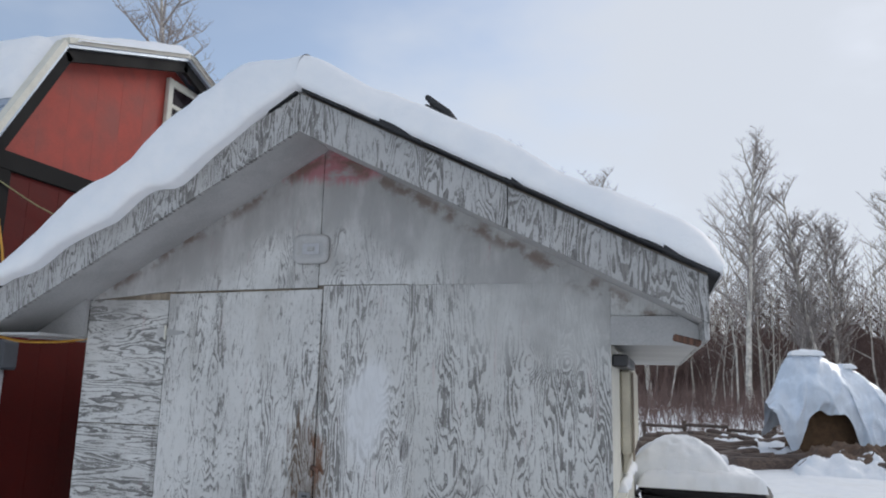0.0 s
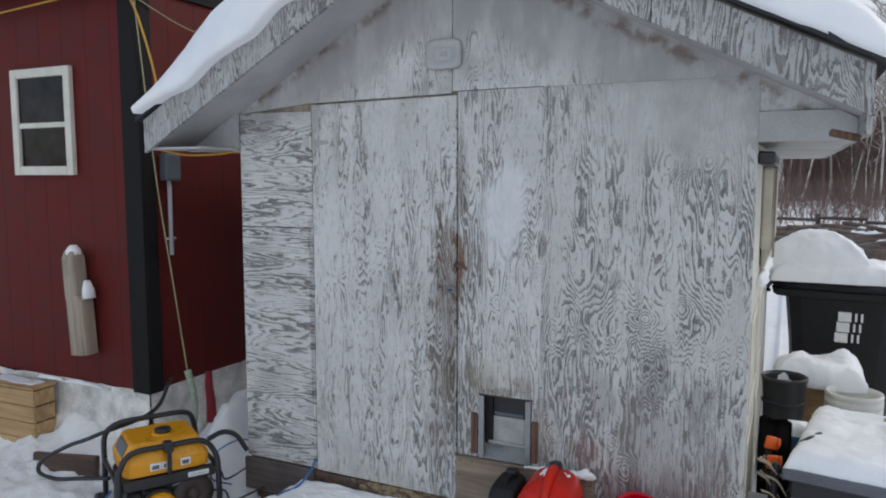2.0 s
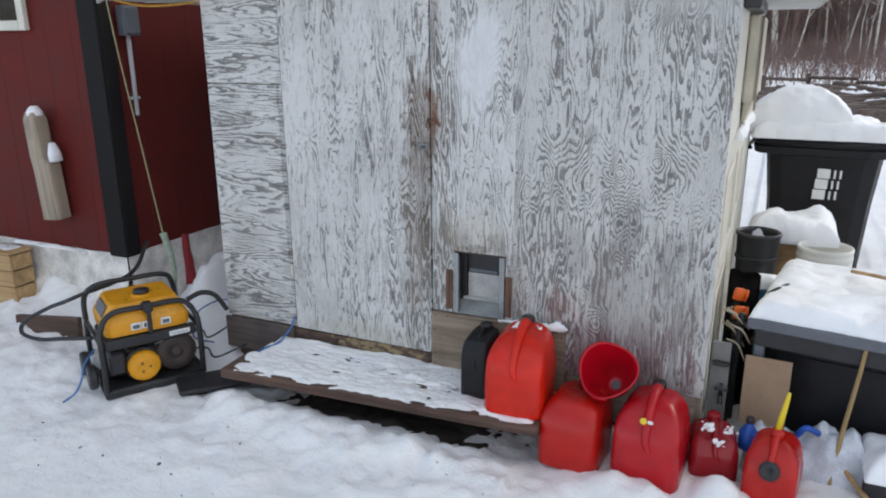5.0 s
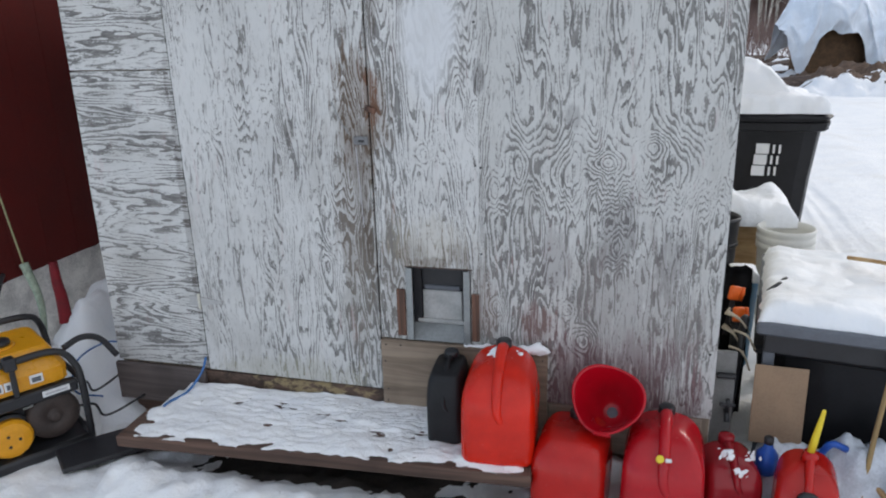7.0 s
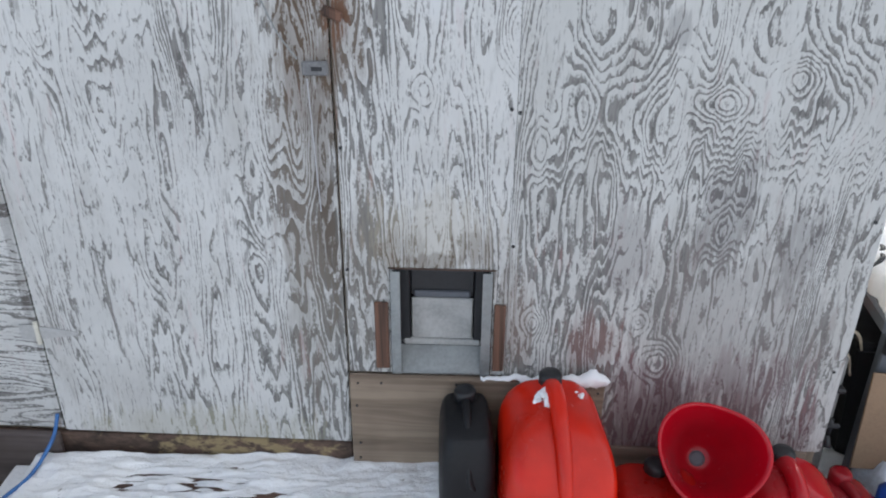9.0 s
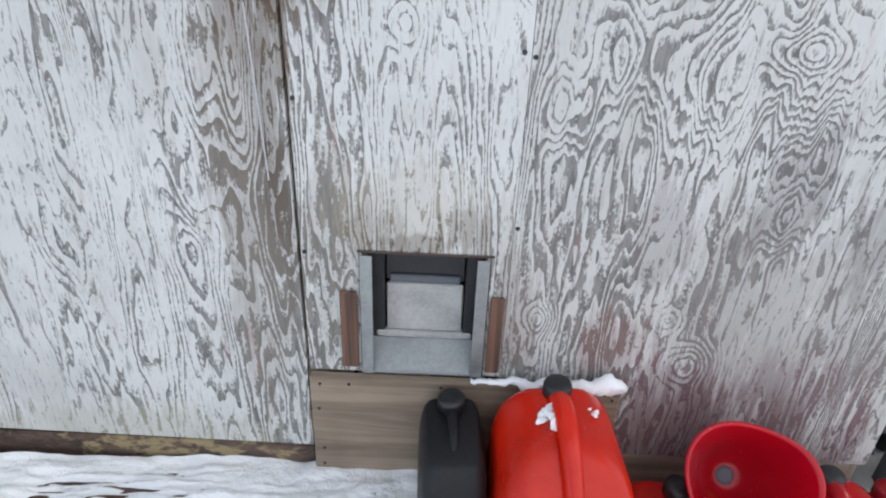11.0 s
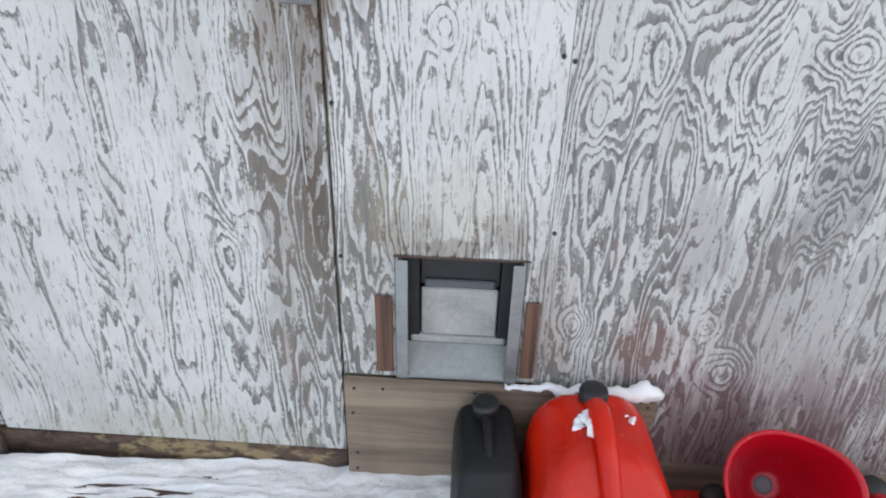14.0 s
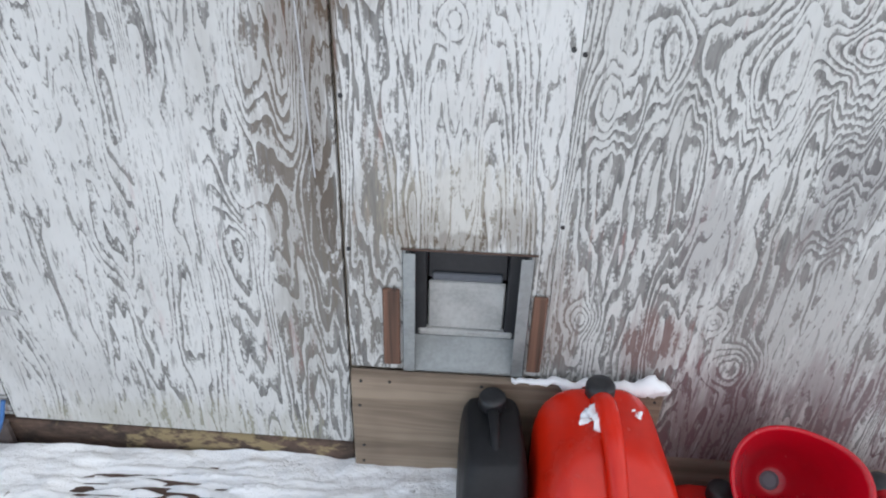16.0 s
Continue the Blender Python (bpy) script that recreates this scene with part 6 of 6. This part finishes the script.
tagged(bale, "round brown hay bale under a tarp", "hay bale")


def along(line, x):
    """Height of a broken line of (x, z) pairs at x, softened at its corners."""
    return sum(float(np.interp(x + d, [p[0] for p in line], [p[1] for p in line])) for d in (-0.09, 0.0, 0.09)) / 3


CREST = ((3.42, 1.30), (3.62, 1.72), (3.84, 2.30), (4.05, 2.50), (4.60, 2.54), (4.85, 2.36), (5.0, 2.28), (5.32, 2.24), (5.6, 1.98), (5.95, 1.70), (6.5, 0.95), (6.9, 0.15))
HEM = ((3.42, 1.18), (3.66, 1.10), (3.74, 0.30), (4.02, 0.26), (4.10, 0.98), (4.40, 1.22), (4.72, 1.14), (5.0, 1.16), (5.16, 0.66), (5.26, 0.20), (6.0, 0.05), (6.9, 0.02))
bm = bmesh.new()
rows = []
for i in range(151):
    x = 3.42 + 3.48 * i / 150
    crest, hem = along(CREST, x), min(along(HEM, x), along(CREST, x) - 0.04)
    row = []
    for j in range(41):
        v = (j - 14) / 26                    # below 0: the back; 0: the crest; 1: the hem in front
        if v < 0:
            z, y = crest * (1 + v) ** 1.3, 16.35 - 1.5 * v
        else:
            z, y = crest + (hem - crest) * v ** 1.15, 16.35 - 0.95 * math.sin(min(1.0, v * 1.2) * 1.45)
        fold = 0.10 * fbm(x * 3.2 + 0.8 * v, v * 1.1, 4.0, 3) + 0.16 * (1 - abs(noise.noise(Vector((x * 2.6 - 1.1 * v, v * 1.6, 2.0))))) ** 6
        k = min(1.0, abs(v) * 3)
        row.append(bm.verts.new((x + 0.06 * fbm(x * 2, v * 3, 9.0, 2) * k, y - fold * k, max(z + 0.05 * fbm(x * 4, v * 2, 1.0, 2), 0.01))))
    rows.append(row)
for i in range(150):
    for j in range(40):
        bm.faces.new((rows[i][j], rows[i + 1][j], rows[i + 1][j + 1], rows[i][j + 1]))
tarp = part("tarp", bm, TARP, smooth=True)
tagged(tarp, "pale blue-white plastic tarp draped over a bale", "tarp")
tagged(part("snow_cover", mound(4.0, 4.75, 16.05, 16.6, 2.47, 0.13, 41.0, 0.2, 24, 20, 0.3), SNOW, smooth=True), "snow on top of the tarp", "snow")
tagged(part("snow_cover", mound(5.12, 5.42, 16.15, 16.5, 2.18, 0.11, 43.0, 0.12, 20, 18, 0.3), SNOW, smooth=True), "lump of snow on the tarp's shoulder", "snow")
# a heap of earth, logs and snow before the bale
tagged(part("earth_heap", mound(3.6, 7.4, 13.2, 15.2, -0.05, 0.52, 61.0, 0.8, 60, 36, 0.45), plain("brown_earth", (0.13, 0.085, 0.06), 0.95, 0.4, 6.0, 0.6), smooth=True), "low heap of brown earth and debris before the bale", "earth heap", kind="stuff")
tagged(part("snow_patch", mound(3.5, 7.2, 12.9, 14.6, -0.05, 0.42, 63.0, 0.9, 60, 30, 0.5), SNOW, smooth=True), "snow lying on the heap of earth", "snow", kind="stuff")

fence = thing("rail_fence", pose(0, 0, 0), "old brown rail fence with snow on its rails", "fence")
for k in range(7):
    x, y = 0.5 + k * 1.25, 22.5 - k * 0.45
    part("post", box(x - 0.06, x + 0.06, y - 0.06, y + 0.06, -0.1, 0.50 + 0.12 * math.sin(k * 2.3), 0.01), EARTH_LOG, fence)
    if k < 6:
        for z in (0.40 + 0.07 * math.sin(k * 1.7),):
            part("rail", tube([(x, y - 0.08, z), (x + 1.25, y - 0.53, z + 0.09 * math.sin(k * 3.1))], 0.05, 8, 1), EARTH_LOG, fence)
rnd = random.Random(4)
for k in range(56):
    x, y = rnd.uniform(1.2, 6.5), rnd.uniform(13.5, 22)
    ln, a = rnd.uniform(0.5, 1.6), rnd.uniform(-40, 40)
    lg = part("log", box(-ln, ln, -0.14, 0.14, -0.12, 0.24, 0.05, pose(x, y, 0.03, 0, rnd.uniform(-8, 8), a)), EARTH_LOG)
    tagged(lg, "old brown log lying in the snowy yard", "log", "logs in the yard")
for k in range(14):
    x, y = rnd.uniform(1.6, 7.0), rnd.uniform(14, 21)
    tagged(part("snow_patch", mound(x - 0.7, x + 0.7, y - 0.3, y + 0.3, 0.0, 0.30, k * 3.0, 0.28, 18, 10, 0.4), SNOW, smooth=True), "low heap of snow among the logs", "snow", "snow heaps in the yard")


def limbs(verts, faces, p, d, length, r, depth, rnd, sides):
    """Tapered, kinked limbs that fork; appended to vertex and face lists."""
    n = 5 if depth > 1 else 3
    pts = [Vector(p)]
    d = Vector(d).normalized()
    for i in range(n):
        d = (d + Vector((rnd.gauss(0, 0.10), rnd.gauss(0, 0.10), 0.05 + rnd.gauss(0, 0.06)))).normalized()
        pts.append(pts[-1] + d * length / n)
    base = len(verts)
    for i, q in enumerate(pts):
        t = (pts[min(i + 1, n)] - pts[max(i - 1, 0)]).normalized()
        s = t.cross(Vector((0.31, 0.95, 0.05))).normalized()
        u = s.cross(t)
        rr = r * (1 - 0.8 * i / n)
        for k in range(sides):
            a = 2 * math.pi * k / sides
            verts.append(q + rr * (math.cos(a) * s + math.sin(a) * u))
    for i in range(n):
        for k in range(sides):
            a, b = base + i * sides + k, base + i * sides + (k + 1) % sides
            faces.append((a, b, b + sides, a + sides))
    if depth:
        for _ in range({3: 13, 2: 8, 1: 6}[depth]):
            f = rnd.uniform(0.25, 1.0) if depth < 3 else rnd.uniform(0.38, 1.0)
            i = min(n - 1, int(f * n))
            q = pts[i].lerp(pts[i + 1], f * n - i)
            a = rnd.uniform(0, 2 * math.pi)
            side = Vector((math.cos(a), math.sin(a), rnd.uniform(0.45, 1.1)))
            limbs(verts, faces, q, side, length * (0.36 if depth == 3 else 0.5) * rnd.uniform(0.6, 1.1) * (1.25 - 0.55 * f), r * (0.34 if depth == 3 else 0.42), depth - 1, rnd, max(3, sides - 1))


def mesh_of(name, verts, faces, material):
    me = bpy.data.meshes.new(name)
    me.from_pydata(verts, [], faces)
    me.materials.append(material)
    return me


def bare_tree(x, y, h, seed, label, mat=BARK_BIRCH):
    t = thing("birch_tree", pose(x, y, -0.1), label, "tree", "bare trees behind the yard")
    rnd = random.Random(seed)
    verts, faces = [], []
    limbs(verts, faces, (0, 0, 0), (rnd.gauss(0, 0.03), rnd.gauss(0, 0.03), 1), h, h * 0.013, 0, rnd, 8)
    tr = new("trunk", mesh_of("trunk", verts, faces, mat))
    tr.parent = t
    cv, cf = [], []
    for k in range(46):
        f = rnd.uniform(0.22, 0.99)
        n = len(verts) // 8 - 1
        i = min(n - 1, int(f * n))
        c0 = sum((verts[i * 8 + k2] for k2 in range(8)), Vector()) / 8
        c1 = sum((verts[(i + 1) * 8 + k2] for k2 in range(8)), Vector()) / 8
        a = rnd.uniform(0, 2 * math.pi)
        limbs(cv, cf, c0.lerp(c1, f * n - i), (math.cos(a), math.sin(a), rnd.uniform(0.5, 2.2)), h * (0.10 + 0.10 * math.sin(math.pi * f)) * rnd.uniform(0.6, 1.35), h * 0.0034, 2, rnd, 4)
    cr = new("crown", mesh_of("crown", cv, cf, TWIG))
    cr.parent = t
    return t


for x, y, h, seed in ((6.1, 45.0, 16.3, 1), (9.1, 46.0, 13.5, 2), (10.3, 44.5, 12.5, 3), (11.6, 46.5, 12.0, 4), (15.2, 46, 13.5, 5), (17.5, 44, 14, 6), (7.7, 50, 12, 7), (-11.0, 47, 18.8, 8), (-8.0, 50, 17.0, 9), (0.5, 48, 15.5, 10), (-32.5, 38.0, 29.5, 11), (13.2, 52, 12, 12)):
    bare_tree(x, y, h, seed, "tall bare pale-barked tree at the yard's far edge")

verts, faces = [], []
rnd = random.Random(77)
for k in range(3000):
    x, y = rnd.uniform(-40, 48), rnd.uniform(47, 66)
    limbs(verts, faces, (x, y, -0.2), (rnd.gauss(0, 0.06), rnd.gauss(0, 0.06), 1), rnd.uniform(4.0, 10.5), rnd.uniform(0.03, 0.06), 1, rnd, 3)
tagged(new("woods", mesh_of("woods", verts, faces, BRUSH)), "dense reddish-brown leafless brush and saplings", "woods", kind="stuff")
verts, faces = [], []
for k in range(180):
    x, y = rnd.uniform(-40, 48), rnd.uniform(46, 60)
    limbs(verts, faces, (x, y, -0.2), (rnd.gauss(0, 0.04), 0, 1), rnd.uniform(6, 12.5), rnd.uniform(0.05, 0.10), 1, rnd, 5)
tagged(new("saplings", mesh_of("saplings", verts, faces, BARK_BIRCH)), "pale thin birch saplings in the brush", "woods", kind="stuff")
verts, faces = [], []
for k in range(1300):
    x, y = rnd.uniform(-1, 18), rnd.uniform(22, 45)
    limbs(verts, faces, (x, y, -0.1), (rnd.gauss(0, 0.3), rnd.gauss(0, 0.3), 1), rnd.uniform(0.5, 2.0), 0.018, 1, rnd, 3)
tagged(new("shrubs", mesh_of("shrubs", verts, faces, BRUSH)), "low brown brush sticking out of the snow", "brush", kind="stuff")
bm = bmesh.new()
prev = None
for i in range(241):
    x = -90 + 180 * i / 240
    y = 72.0
    a = bm.verts.new((x, y, -1))
    b = bm.verts.new((x, y, 6.6 + 0.9 * fbm(x * 0.25, 1.0, 2.0) + 0.8 * fbm(x * 1.4, 3.0, 2.0)))
    if prev:
        bm.faces.new((prev[0], a, b, prev[1]))
    prev = (a, b)
tagged(part("backdrop", bm, BRUSH_DEPTH), "far edge of brown winter woods", "backdrop", kind="structure")
